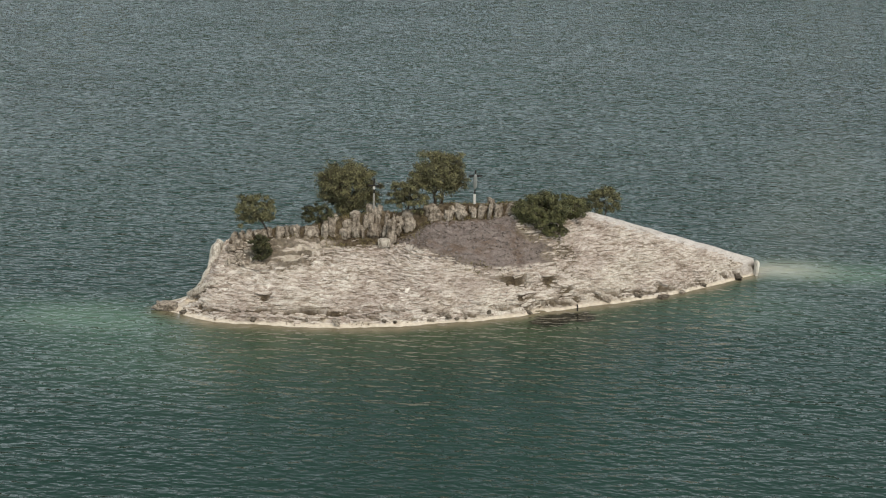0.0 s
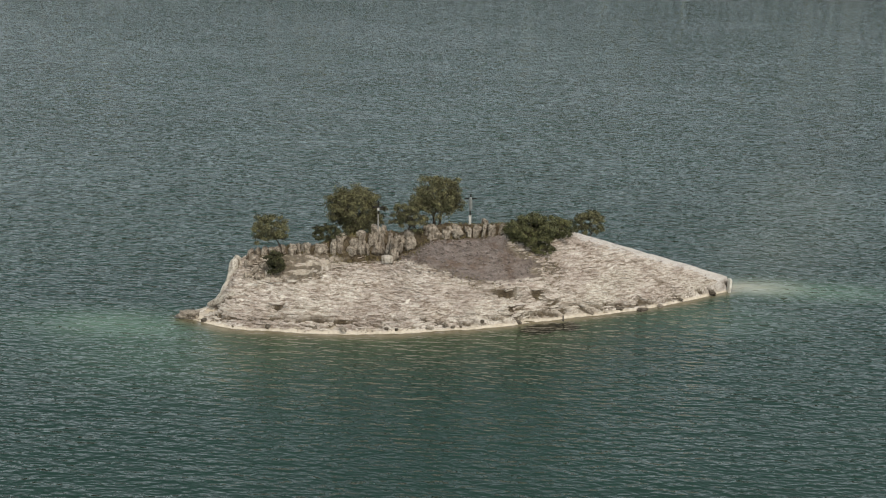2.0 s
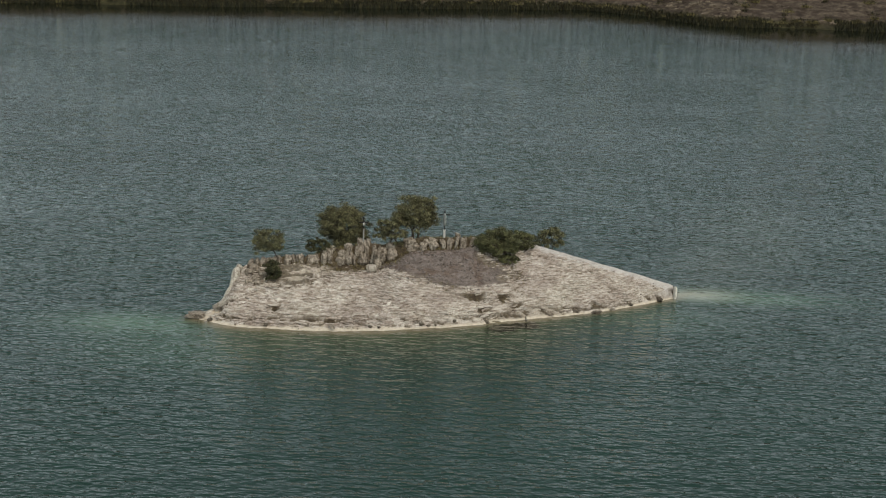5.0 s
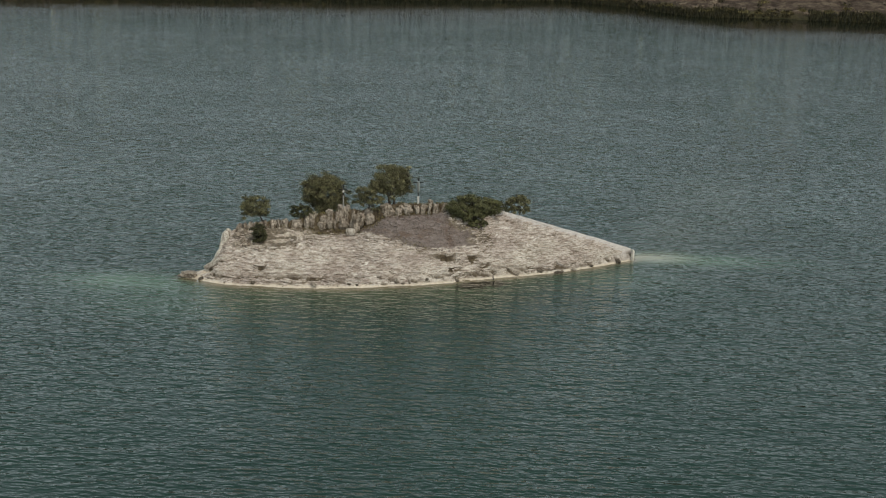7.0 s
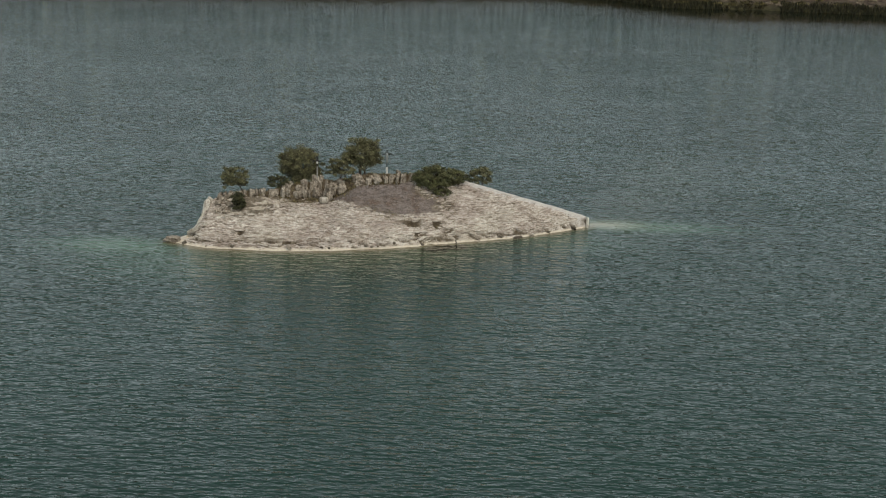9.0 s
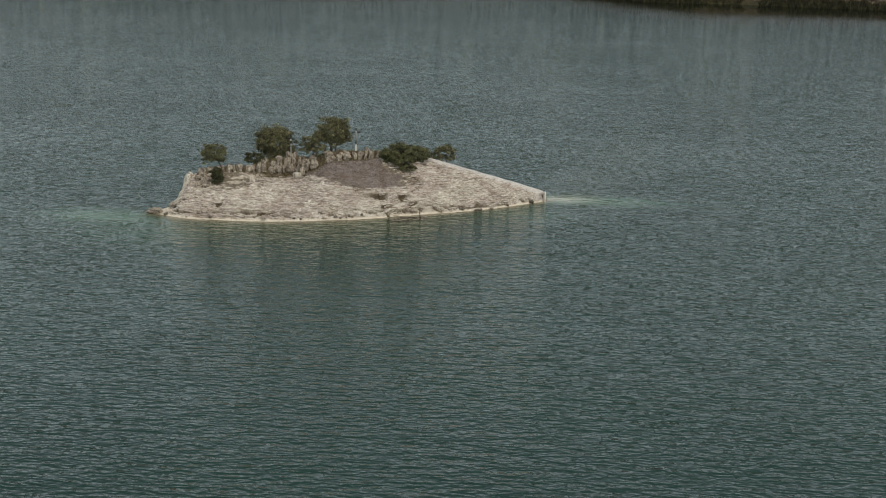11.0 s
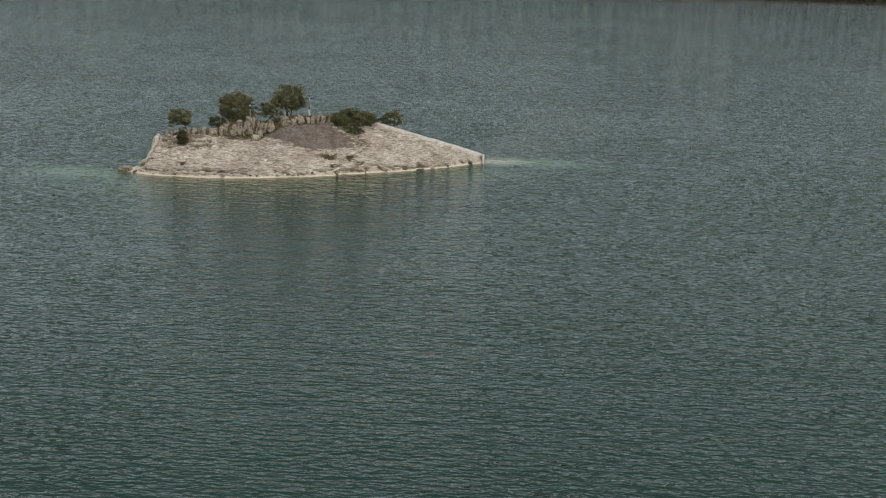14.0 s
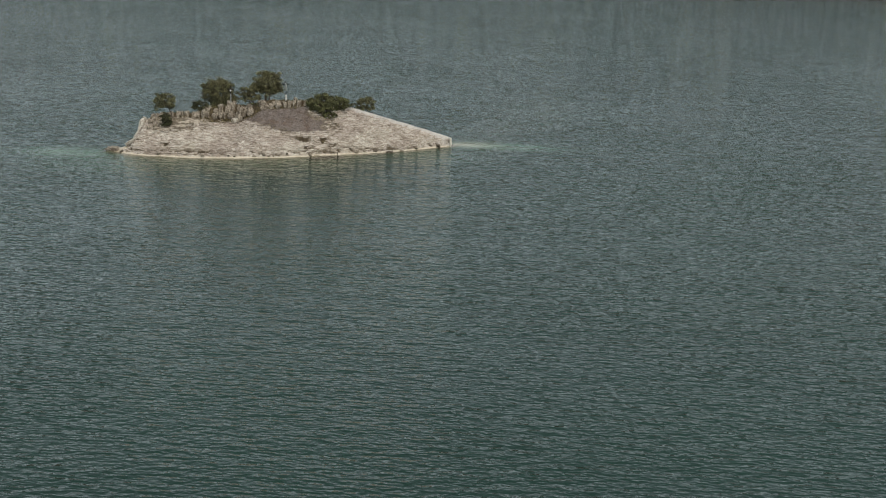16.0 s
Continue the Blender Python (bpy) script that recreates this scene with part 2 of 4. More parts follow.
def height(x, y):
    """The islet's ground over the water, for arrays."""
    x, y = np.asarray(x, float), np.asarray(y, float)
    yf, yc = front(x), crest(x)
    top, cap = gentle(SLOPE_TOP, x, 0.4), gentle(CAP, x, 0.6)
    run = np.maximum(yc - yf, 0.2)
    s = (y - yf) / run
    up = np.clip(s, 0, 1)
    z = top * (1 - (1 - up) ** 1.3)
    beach = np.clip((y - yf) / 0.6, 0, 1)
    z = z * (0.35 + 0.65 * smooth(0.3, 1.0, beach))
    # behind the crest
    over = y - yc
    full = top + cap * smooth(0.1, 0.9, over)
    back_run = 0.8 + full * 1.6
    u = np.clip((over - 0.3) / back_run, 0, 3)
    power = 1.15 + 0.1 * smooth(0.2, 1.2, cap)
    z = np.where(over > 0, full * (1 - np.minimum(u, 1) ** power) - np.maximum(u - 1, 0) * 3, z)
    # ends and the bed
    z = np.where(s < 0, np.maximum((y - yf) * 0.35, -3.5), z)
    ends = np.minimum(smooth(-30.4, -29.2, x), 1 - smooth(27.45, 28.15, x))
    return z * ends - (1 - ends) * 2.5 * (1 - ends)


# ledges with a dark hollow below: x, y, width, depth, turn
LEDGES = [(3.1, -0.78, 3.3, 1.7, 20), (6.4, 0.1, 2.1, 0.7, 18), (8.1, -0.2, 1.8, 0.75, 24), (4.2, -2.0, 2.4, 0.6, 22), (5.7, -1.75, 1.3, 0.6, 10), (-19.7, -4.85, 1.9, 0.75, 3),
          (-12.8, -6.05, 2.4, 0.5, 0), (-16.2, -6.75, 2.0, 0.4, 3), (14.0, 1.8, 1.7, 0.45, 20)]
# the open joint that parts the rib from the slope
JOINT = ((-26.5, -3.75), (-23.6, -4.35))


# the rib's spine: x, y, z and radius
RIB = [(-24.5, 0.75, 4.5, 0.40), (-24.75, 0.25, 4.05, 0.47), (-25.05, -0.4, 3.2, 0.39), (-25.3, -1.0, 2.3, 0.35), (-25.65, -1.7, 1.35, 0.37), (-26.2, -2.5, 0.65, 0.35), (-26.8, -3.2, 0.15, 0.28)]


def groove_mask(x, y):
    """The cleft between the rib and the slope."""
    tx, tv = [p[1] for p in reversed(RIB)], [p[0] for p in reversed(RIB)]
    off = x - np.interp(y, tx, tv) + 0.15 * fbm(x * 0.9, y * 1.4, 3, 67)
    return np.exp(-((off - 0.72) / 0.17) ** 2) * smooth(-2.9, -2.2, y) * (1 - smooth(0.0, 0.5, y))


def joint_mask(x, y, lift=0.0):
    (ax, ay), (bx, by) = JOINT
    v = y - ay - (by - ay) / (bx - ax) * (x - ax) + 0.12 * fbm(x * 1.2, y * 0.3, 3, 65)
    return np.exp(-((v - lift) / 0.2) ** 2) * smooth(ax - 0.3, ax + 0.1, x) * (1 - smooth(bx - 0.7, bx, x))


def crumble_mask(x, y, z):
    """Broken brown beds just above the beach."""
    band = 1 - smooth(0.25, 0.55, np.abs(z - 0.66 - 0.3 * fbm(x * 0.3, x * 0 + 0.7, 3, 70)))
    return smooth(-0.17, 0.06, fbm(x * 0.5, y * 2.6, 4, 71)) * band * (y < crest(x))


def bed_phase(x, y, z, step=0.24):
    """How far a place lies up through its thin bed, 0 to 1: ragged edges, seldom longer than a metre or two."""
    q = (z + 0.45 * fbm(x * 0.16, y * 0.4, 4, 11) + 0.30 * fbm(x * 0.75, y * 1.0, 3, 12) + 0.10 * fbm(x * 2.3, y * 2.3, 2, 13)) / step
    return q - np.floor(q)


def bed_mask(x, y):
    """The smooth pale top bed that runs down the eastern crest to the tip."""
    down = crest(x) - y + 0.5 * fbm(x * 0.35, y * 0.5, 3, 14)
    return smooth(8.5, 12, x) * (1 - smooth(0.6, 1.5, down))


def rough_height(x, y):
    """height() with hollows and the broken edges of the thin beds."""
    z = height(x, y)
    land = smooth(0.1, 0.9, z)
    patch = gravel_mask(x, y)
    shelf_here = shelf_mask(x, y)
    crumble = crumble_mask(x, y, z)
    z = z + land * (1 - 0.75 * bed_mask(x, y)) * (0.55 * fbm(x * 0.22, y * 0.3, 4, 3) + 0.12 * fbm(x * 1.3, y * 1.6, 3, 7)) + lip_step(x, y) - 0.15 * shelf_here - 0.32 * crumble - 0.7 * joint_mask(x, y) - 0.45 * groove_mask(x, y)
    step = 0.24
    f = bed_phase(x, y, z, step)
    shelf = (smooth(0.6, 0.9, f) - f - 0.3 * smooth(0.36, 0.5, f) * (1 - smooth(0.58, 0.66, f))) * step
    land = land * (1 - 0.9 * bed_mask(x, y))
    z = z + land * (1 - 0.7 * patch) * (1 + 0.35 * shelf_here) * (0.95 * shelf + 0.06 * fbm(x * 3, y * 3, 2, 19))
    for cx, cy, w, d, turn in LEDGES:
        t = math.tan(radians(turn))
        across = np.exp(-((x - cx) / (0.46 * w)) ** 4)
        v = y - cy - t * (x - cx) + 0.25 * fbm(x * 1.1, y * 0.2, 3, 61)
        z = z - 0.62 * d * across * smooth(-0.95, -0.2, v) * (1 - smooth(0.08, 0.16, v))
    return z


def blob(x, y, cx, cy, rx, ry, turn=0.0, edge=0.35, seed=5):
    c, s = math.cos(radians(turn)), math.sin(radians(turn))
    dx, dy = x - cx, y - cy
    r = np.hypot((dx * c + dy * s) / rx, (-dx * s + dy * c) / ry) + edge * fbm(x * 0.9, y * 0.9, 3, seed) + 0.45 * edge * fbm(x * 3.1, y * 3.1, 3, seed + 40)
    return 1 - smooth(0.88, 1.06, r)


GRAVEL_LOW = [(-8.6, 2.9), (-7.9, 2.5), (-7, 1.7), (-5.3, 0.3), (-4.7, -0.1), (-2.6, -0.4), (-0.5, -0.7), (0.8, -0.7), (2.6, 0.1), (5.3, 0.8), (6.6, 1.4), (7.2, 2.0)]
GRAVEL_HIGH = [(-8.6, 3.3), (-5.5, 4.3), (-0.2, 4.6), (2.3, 4.2), (3.5, 3.1), (5.3, 2.4), (6.7, 2.1), (7.2, 2.0)]


def gravel_mask(x, y):
    wave = 0.55 * fbm(x * 0.7, y * 0.7, 4, 5) + 0.25 * fbm(x * 3, y * 3, 3, 45)
    return smooth(-0.25, 0.25, y - gentle(GRAVEL_LOW, x, 0.3) + wave) * (1 - smooth(-0.5, 0.4, y - gentle(GRAVEL_HIGH, x, 0.3) + 3.0 * wave)) * smooth(-8.6, -7.9, x) * (1 - smooth(6.6, 7.2, x))


# the lip below the outcrop, above which a dusty shelf lies
LIP = [(-22.5, -2.2), (-19.8, -2.44), (-18.2, -2.37), (-17, -1.86), (-16.1, -0.58), (-14.4, 0.27), (-13.4, 0.67), (-12.8, 1.75), (-11.3, 2.1), (-9.2, 2.3), (-6, 2.5)]


def lip_line(x, y):
    return gentle(LIP, x, 0.3) + 0.5 * fbm(x * 0.8, y * 0.3, 4, 87)


def shelf_mask(x, y):
    return smooth(-0.05, 0.25, y - lip_line(x, y)) * (1 - smooth(-0.3, 0.2, y - crest(x))) * smooth(-22.5, -21, x) * (1 - smooth(-6, -4.5, x))


def lip_step(x, y):
    v = y - lip_line(x, y)
    return 0.58 * smooth(-0.04, 0.1, v) * np.exp(-np.maximum(v, 0) / 1.5) * smooth(-22, -20.5, x) * (1 - smooth(-14, -12, x))


def dust_mask(x, y):
    """Tan dust: on the shelf, and washed over the low eastern slope."""
    z = height(x, y)
    low = (1 - smooth(0.7, 1.7, z + 0.9 * fbm(x * 0.5, y * 0.5, 4, 85))) * smooth(2, 6, x) * (1 - smooth(11, 16, x)) * 0.55
    return np.clip(np.maximum((0.35 + 0.6 * smooth(-0.12, 0.16, fbm(x * 0.35, y * 1.8, 4, 86))) * shelf_mask(x, y), low * (y < crest(x))), 0, 1)


def soil_shade_mask(x, y):
    """Dark earth: in the joints of the outcrop, on the shelf below it, on the top behind it and in crumbling beds low
    on the slope. The same colour paints in the shade of the ledge hollows, the rib's clefts and the lip.
    """
    down = crest(x) - y
    joint_dark = (1 - smooth(0.2, 0.45, down)) * smooth(-1.1, -0.9, down) * smooth(-23.5, -22, x) * (1 - smooth(5, 8, x))
    shelf = smooth(-0.2, 0.3, down) * (1 - smooth(1.1, 1.6, down + 1.0 * fbm(x * 0.6, y * 0.6, 3, 9))) * smooth(-15.5, -13, x) * (1 - smooth(-6.5, -4.5, x))
    behind = smooth(0.5, 1.3, -down) * (1 - smooth(7, 9, x)) * smooth(-24, -22, x) * 0.9
    z = height(x, y)
    low = 0.95 * crumble_mask(x, y, z)
    rim = (1 - smooth(0.16, 0.42, np.abs(y - lip_line(x, y) + 0.1) + 0.5 * fbm(x * 0.9, y * 0.9, 4, 88))) * smooth(-20.5, -19, x) * (1 - smooth(-6, -4.5, x))
    edge = np.exp(-((y - gentle(GRAVEL_LOW, x, 0.3) - 0.15 + 0.5 * fbm(x * 0.7, y * 0.7, 4, 5)) / 0.3) ** 2) * smooth(-6.5, -5, x) * (1 - smooth(0.5, 1.5, x))
    crack = 0.75 * smooth(0.08, 0.24, fbm(x * 0.55, y * 2.2, 4, 90)) * shelf_mask(x, y) * (1 - smooth(-14, -12.5, x))
    low = np.maximum.reduce([low, crack, 0.75 * rim, joint_mask(x, y, 0.16), 0.75 * groove_mask(x, y), 0.75 * edge])
    # shade under each ledge, painted on the hollow's back wall
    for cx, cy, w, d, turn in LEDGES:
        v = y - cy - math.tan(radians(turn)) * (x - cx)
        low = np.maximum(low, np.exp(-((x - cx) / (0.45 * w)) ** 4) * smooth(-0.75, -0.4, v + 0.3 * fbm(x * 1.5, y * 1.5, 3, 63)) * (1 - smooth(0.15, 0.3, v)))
    spots = 0.4 * smooth(0.26, 0.4, fbm(x * 0.25, y * 1.5, 4, 73)) * (down > 0)
    patch = np.maximum.reduce([blob(x, y, -21.0, 0.6, 2.2, 0.7, 0, 0.9, 82), blob(x, y, 6.2, 3.4, 2.3, 0.9, -15, 0.9, 83), blob(x, y, -16.3, -0.3, 0.7, 0.8, 40, 1.2, 84), blob(x, y, -11.0, 2.9, 1.9, 0.7, 15, 0.6, 85), blob(x, y, 6.1, 1.55, 0.8, 0.55, 0, 0.5, 89), blob(x, y, -6.4, 3.4, 2.0, 0.7, 5, 0.6, 92), blob(x, y, 5.0, 2.9, 2.6, 0.8, -12, 0.7, 93), blob(x, y, -22.3, -0.6, 1.5, 1.1, 0, 0.7, 91)]) * 0.8
    return np.clip(np.maximum.reduce([joint_dark, shelf, behind, low, spots, patch]) * (1 - 0.6 * gravel_mask(x, y) * (down > 0.2)), 0, 1)


def mesh_of(name, verts, faces, material, shade=True):
    me = bpy.data.meshes.new(name)
    me.from_pydata(verts, [], faces)
    me.materials.append(material)
    if shade:
        me.polygons.foreach_set("use_smooth", [True] * len(me.polygons))
    me.update()
    return me


def grid_faces(nx, ny):
    i = np.arange(nx - 1)[None, :] + nx * np.arange(ny - 1)[:, None]
    return np.stack([i, i + 1, i + 1 + nx, i + nx], -1).reshape(-1, 4).tolist()


def give(me, name, values):
    a = me.attributes.new(name, "FLOAT", "POINT")
    a.data.foreach_set("value", np.asarray(values, np.float32).ravel())


def build_island():
    xs, ys = np.linspace(-31.5, 30.5, 800), np.linspace(-10.5, 22, 420)
    X, Y = np.meshgrid(xs, ys)
    Z = rough_height(X, Y)
    me = mesh_of("islet", np.stack([X, Y, Z], -1).reshape(-1, 3).tolist(), grid_faces(800, 420), ISLAND)
    me.name = "islet"
    give(me, "gravel", gravel_mask(X, Y))
    give(me, "soil_shade", soil_shade_mask(X, Y))
    give(me, "dust", dust_mask(X, Y))
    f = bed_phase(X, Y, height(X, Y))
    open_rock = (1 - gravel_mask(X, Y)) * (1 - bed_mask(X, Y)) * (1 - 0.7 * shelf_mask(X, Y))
    # bed lips coloured as if lit from above, gaps below as if shaded
    give(me, "lit_lip", np.maximum(smooth(0.74, 0.86, f), 1 - smooth(0.0, 0.1, f)) * smooth(-0.2, 0.08, fbm(X * 0.6, Y * 0.9, 3, 15)) * open_rock)
    give(me, "joint_dark", smooth(0.36, 0.5, f) * (1 - smooth(0.58, 0.66, f)) * smooth(-0.1, 0.15, fbm(X * 0.7, Y * 1.0, 3, 16)) * open_rock)
    give(me, "bed", bed_mask(X, Y))
    give(me, "sand", 1 - smooth(0.10, 0.22, Z + 0.16 * fbm(X * 0.8, Y * 0.8, 3, 23)))
    return tagged(new("islet", me), "pale layered limestone islet rising from the lake", "islet", kind="structure")


build_island()


# ---- the lake and the land round it ----
FAR = [(-900, 250), (-300, 285), (-170, 296), (-73, 314), (0, 330), (35, 338), (56, 326), (78, 300), (130, 301), (300, 285), (900, 240)]


def build_water():
    xs = np.concatenate([np.linspace(-900, -60, 30)[:-1], np.linspace(-60, 60, 241), np.linspace(60, 900, 30)[1:]])
    ys = np.concatenate([np.linspace(-420, -40, 24)[:-1], np.linspace(-40, 40, 161), np.linspace(40, 420, 60)[1:]])
    X, Y = np.meshgrid(xs, ys)
    me = mesh_of("water", np.stack([X, Y, 0 * X], -1).reshape(-1, 3).tolist(), grid_faces(len(xs), len(ys)), WATER)
    near = np.exp(-np.maximum(front(X) - Y, 0) / 2.6) * smooth(-31, -27, X) * (1 - smooth(26, 30, X)) * (Y < crest(X))
    left = np.exp(-(((X + 35) / 9) ** 2 + ((Y + 7.5) / 3.2) ** 2))
    right = np.exp(-(((X - 36) / 11) ** 2 + ((Y - 10) / 2.6) ** 2))
    give(me, "shallow", np.clip(0.2 * near + 0.7 * left + 0.8 * right + 0.3 * np.exp(-(((X - 24) / 9) ** 2 + ((Y - 1) / 5) ** 2)) + 0.32 * np.exp(-(((X + 29) / 11) ** 2 + ((Y + 14) / 6.5) ** 2)), 0, 1))
    milk = np.exp(-(((X - 30.5) / 4.2) ** 2 + ((Y - 10.3 - 0.05 * (X - 30)) / 1.9) ** 2))
    # broad, faint, uneven paler patch beyond the tip
    pale_patch = np.exp(-(((X - 39) / 9) ** 2 + ((Y - 27 - 1.6 * (X - 36)) / 17) ** 2)) * (0.7 + 0.8 * fbm(X * 0.08, Y * 0.06, 4, 39))
    give(me, "milky", np.clip(0.7 * milk + 0.12 * pale_patch, 0, 1))
    off = np.maximum(front(X) - Y, 0) + 0.5 * fbm(X * 0.4, Y * 0.4, 4, 31)
    here = smooth(-30, -24, X) * (1 - 0.8 * smooth(8, 20, X)) * (1 - smooth(24, 30, X)) * (Y < crest(X))
    # the islet's painted reflection, fading away from its front shore
    give(me, "olive", np.clip(0.85 * np.exp(-(np.maximum(off, 0) / 7.5) ** 1.4) * here, 0, 1))
    give(me, "weed", 0.9 * blob(X, Y, 7.4, -4.0, 3.6, 1.3, 22, 0.6, 33))
    tx, tv = zip(*FAR)
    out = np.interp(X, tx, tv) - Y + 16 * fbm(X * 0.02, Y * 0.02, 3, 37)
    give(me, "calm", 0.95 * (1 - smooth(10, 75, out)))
    # where the bank's reflection is painted dark, fading 30 to 75 m out
    give(me, "bank_reflection", 0.9 * (1 - smooth(30, 75, out)))
    give(me, "silt", np.clip(0.8 * np.exp(-(np.maximum(off, 0) / 1.1) ** 2) * (1 - 0.9 * blob(X, Y, 7.4, -4.0, 3.6, 1.3, 22, 0.6, 33)) * smooth(-31, -28, X) * (1 - smooth(28, 31.5, X)) * (Y < crest(X)), 0, 0.9))
    return tagged(new("water", me), "rippled green lake water under a grey sky", "water", kind="structure")


def build_land():
    """One sheet: the lake's bed and the hills all round it."""
    xs = np.concatenate([np.linspace(-2500, -260, 46)[:-1], np.linspace(-260, 260, 175), np.linspace(260, 2500, 46)[1:]])
    ys = np.concatenate([np.linspace(-2500, -330, 40)[:-1], np.linspace(-330, 260, 20)[:-1], np.linspace(260, 420, 130), np.linspace(420, 2500, 46)[1:]])
    X, Y = np.meshgrid(xs, ys)
    tx, tv = zip(*FAR)
    far = np.interp(X, tx, tv) + 4 * fbm(X * 0.03, X * 0 + 0.4, 4, 51)
    inland = np.maximum.reduce([Y - far, -345 - Y, np.abs(X) - 780])
    Z = np.where(inland > 0, 1.1 * smooth(0, 1.5, inland) + 0.34 * np.minimum(inland, 34) + 0.24 * np.clip(inland - 34, 0, 130) + 0.02 * np.maximum(inland - 164, 0), np.maximum(inland * 0.3, -9))
    Z = Z + smooth(1, 30, inland) * (3 * fbm(X * 0.02, Y * 0.02, 4, 55)) + smooth(0, 4, inland) * 0.8 * fbm(X * 0.15, Y * 0.15, 4, 57)
    me = mesh_of("ground", np.stack([X, Y, Z], -1).reshape(-1, 3).tolist(), grid_faces(len(xs), len(ys)), LAND)
    give(me, "scrub", np.clip(smooth(22, 40, inland + 22 * fbm(X * 0.03, Y * 0.03, 4, 58)) + (1 - smooth(1.0, 4.5, inland + 3 * fbm(X * 0.08, Y * 0.08, 3, 59))), 0, 1))
    return tagged(new("ground", me), "brown eroded lake shore rising to dark scrub hills", "ground", kind="structure")


build_water()
build_land()


# ---- helpers for things ----
def part(name, me, parent, m=None, label=""):
    ob = new(name, me)
    ob.parent = parent
    if m is not None:
        ob.matrix_local = m
    if label:
        ob["label"] = label
    return ob


def thing(name, x, y, z, label, category, group="", kind=""):
    ob = new(name)
    ob.matrix_world = pose(x, y, z)
    return tagged(ob, label, category, group, kind)


def ground(x, y):
    return float(rough_height(np.array([x]), np.array([y]))[0])


def stone_mesh(name, seed, size, square=0.55, rough=0.22, fine=1.0, level=3, material=STONE):
    """A weathered block: a squared-off ball with an uneven, cracked skin, its foot at z = 0."""
    bm = bmesh.new()
    bmesh.ops.create_icosphere(bm, subdivisions=level, radius=1.0)
    off = Vector((seed * 3.7, seed * 1.9, seed * 2.3))
    for v in bm.verts:
        d = v.co.copy()
        p = Vector([math.copysign(abs(c) ** square, c) for c in d])
        p *= 1 + rough * noise.fractal(d * 1.1 * fine + off, 1.0, 2.0, 4) + 0.35 * rough * noise.noise(d * 3.3 * fine + off)
        v.co = Vector((p.x * size[0] / 2, p.y * size[1] / 2, (p.z + 1) * size[2] / 2))
    me = bpy.data.meshes.new(name)
    bm.to_mesh(me)
    bm.free()
    me.materials.append(material)
    me.polygons.foreach_set("use_smooth", [True] * len(me.polygons))
    return me


def slab_mesh(seed, material=ISLAND):
    """A thin broken plate of limestone about a metre across."""
    rng = random.Random(seed)
    k = rng.randint(6, 8)
    ring = [(math.cos(a) * r, math.sin(a) * r * 0.6) for a, r in ((2 * math.pi * (i + rng.uniform(-0.25, 0.25)) / k, rng.uniform(0.36, 0.58)) for i in range(k))]
    verts = [(x, y, -0.10) for x, y in ring] + [(x, y, 0.05) for x, y in ring] + [(x * 0.86, y * 0.86, 0.09 + rng.uniform(-0.02, 0.02)) for x, y in ring]
    faces = [(*range(2 * k, 3 * k),)]
    for i in range(k):
        j = (i + 1) % k
        faces += [(i, j, k + j, k + i), (k + i, k + j, 2 * k + j, 2 * k + i)]
    return mesh_of("slab", verts, faces, material, False)


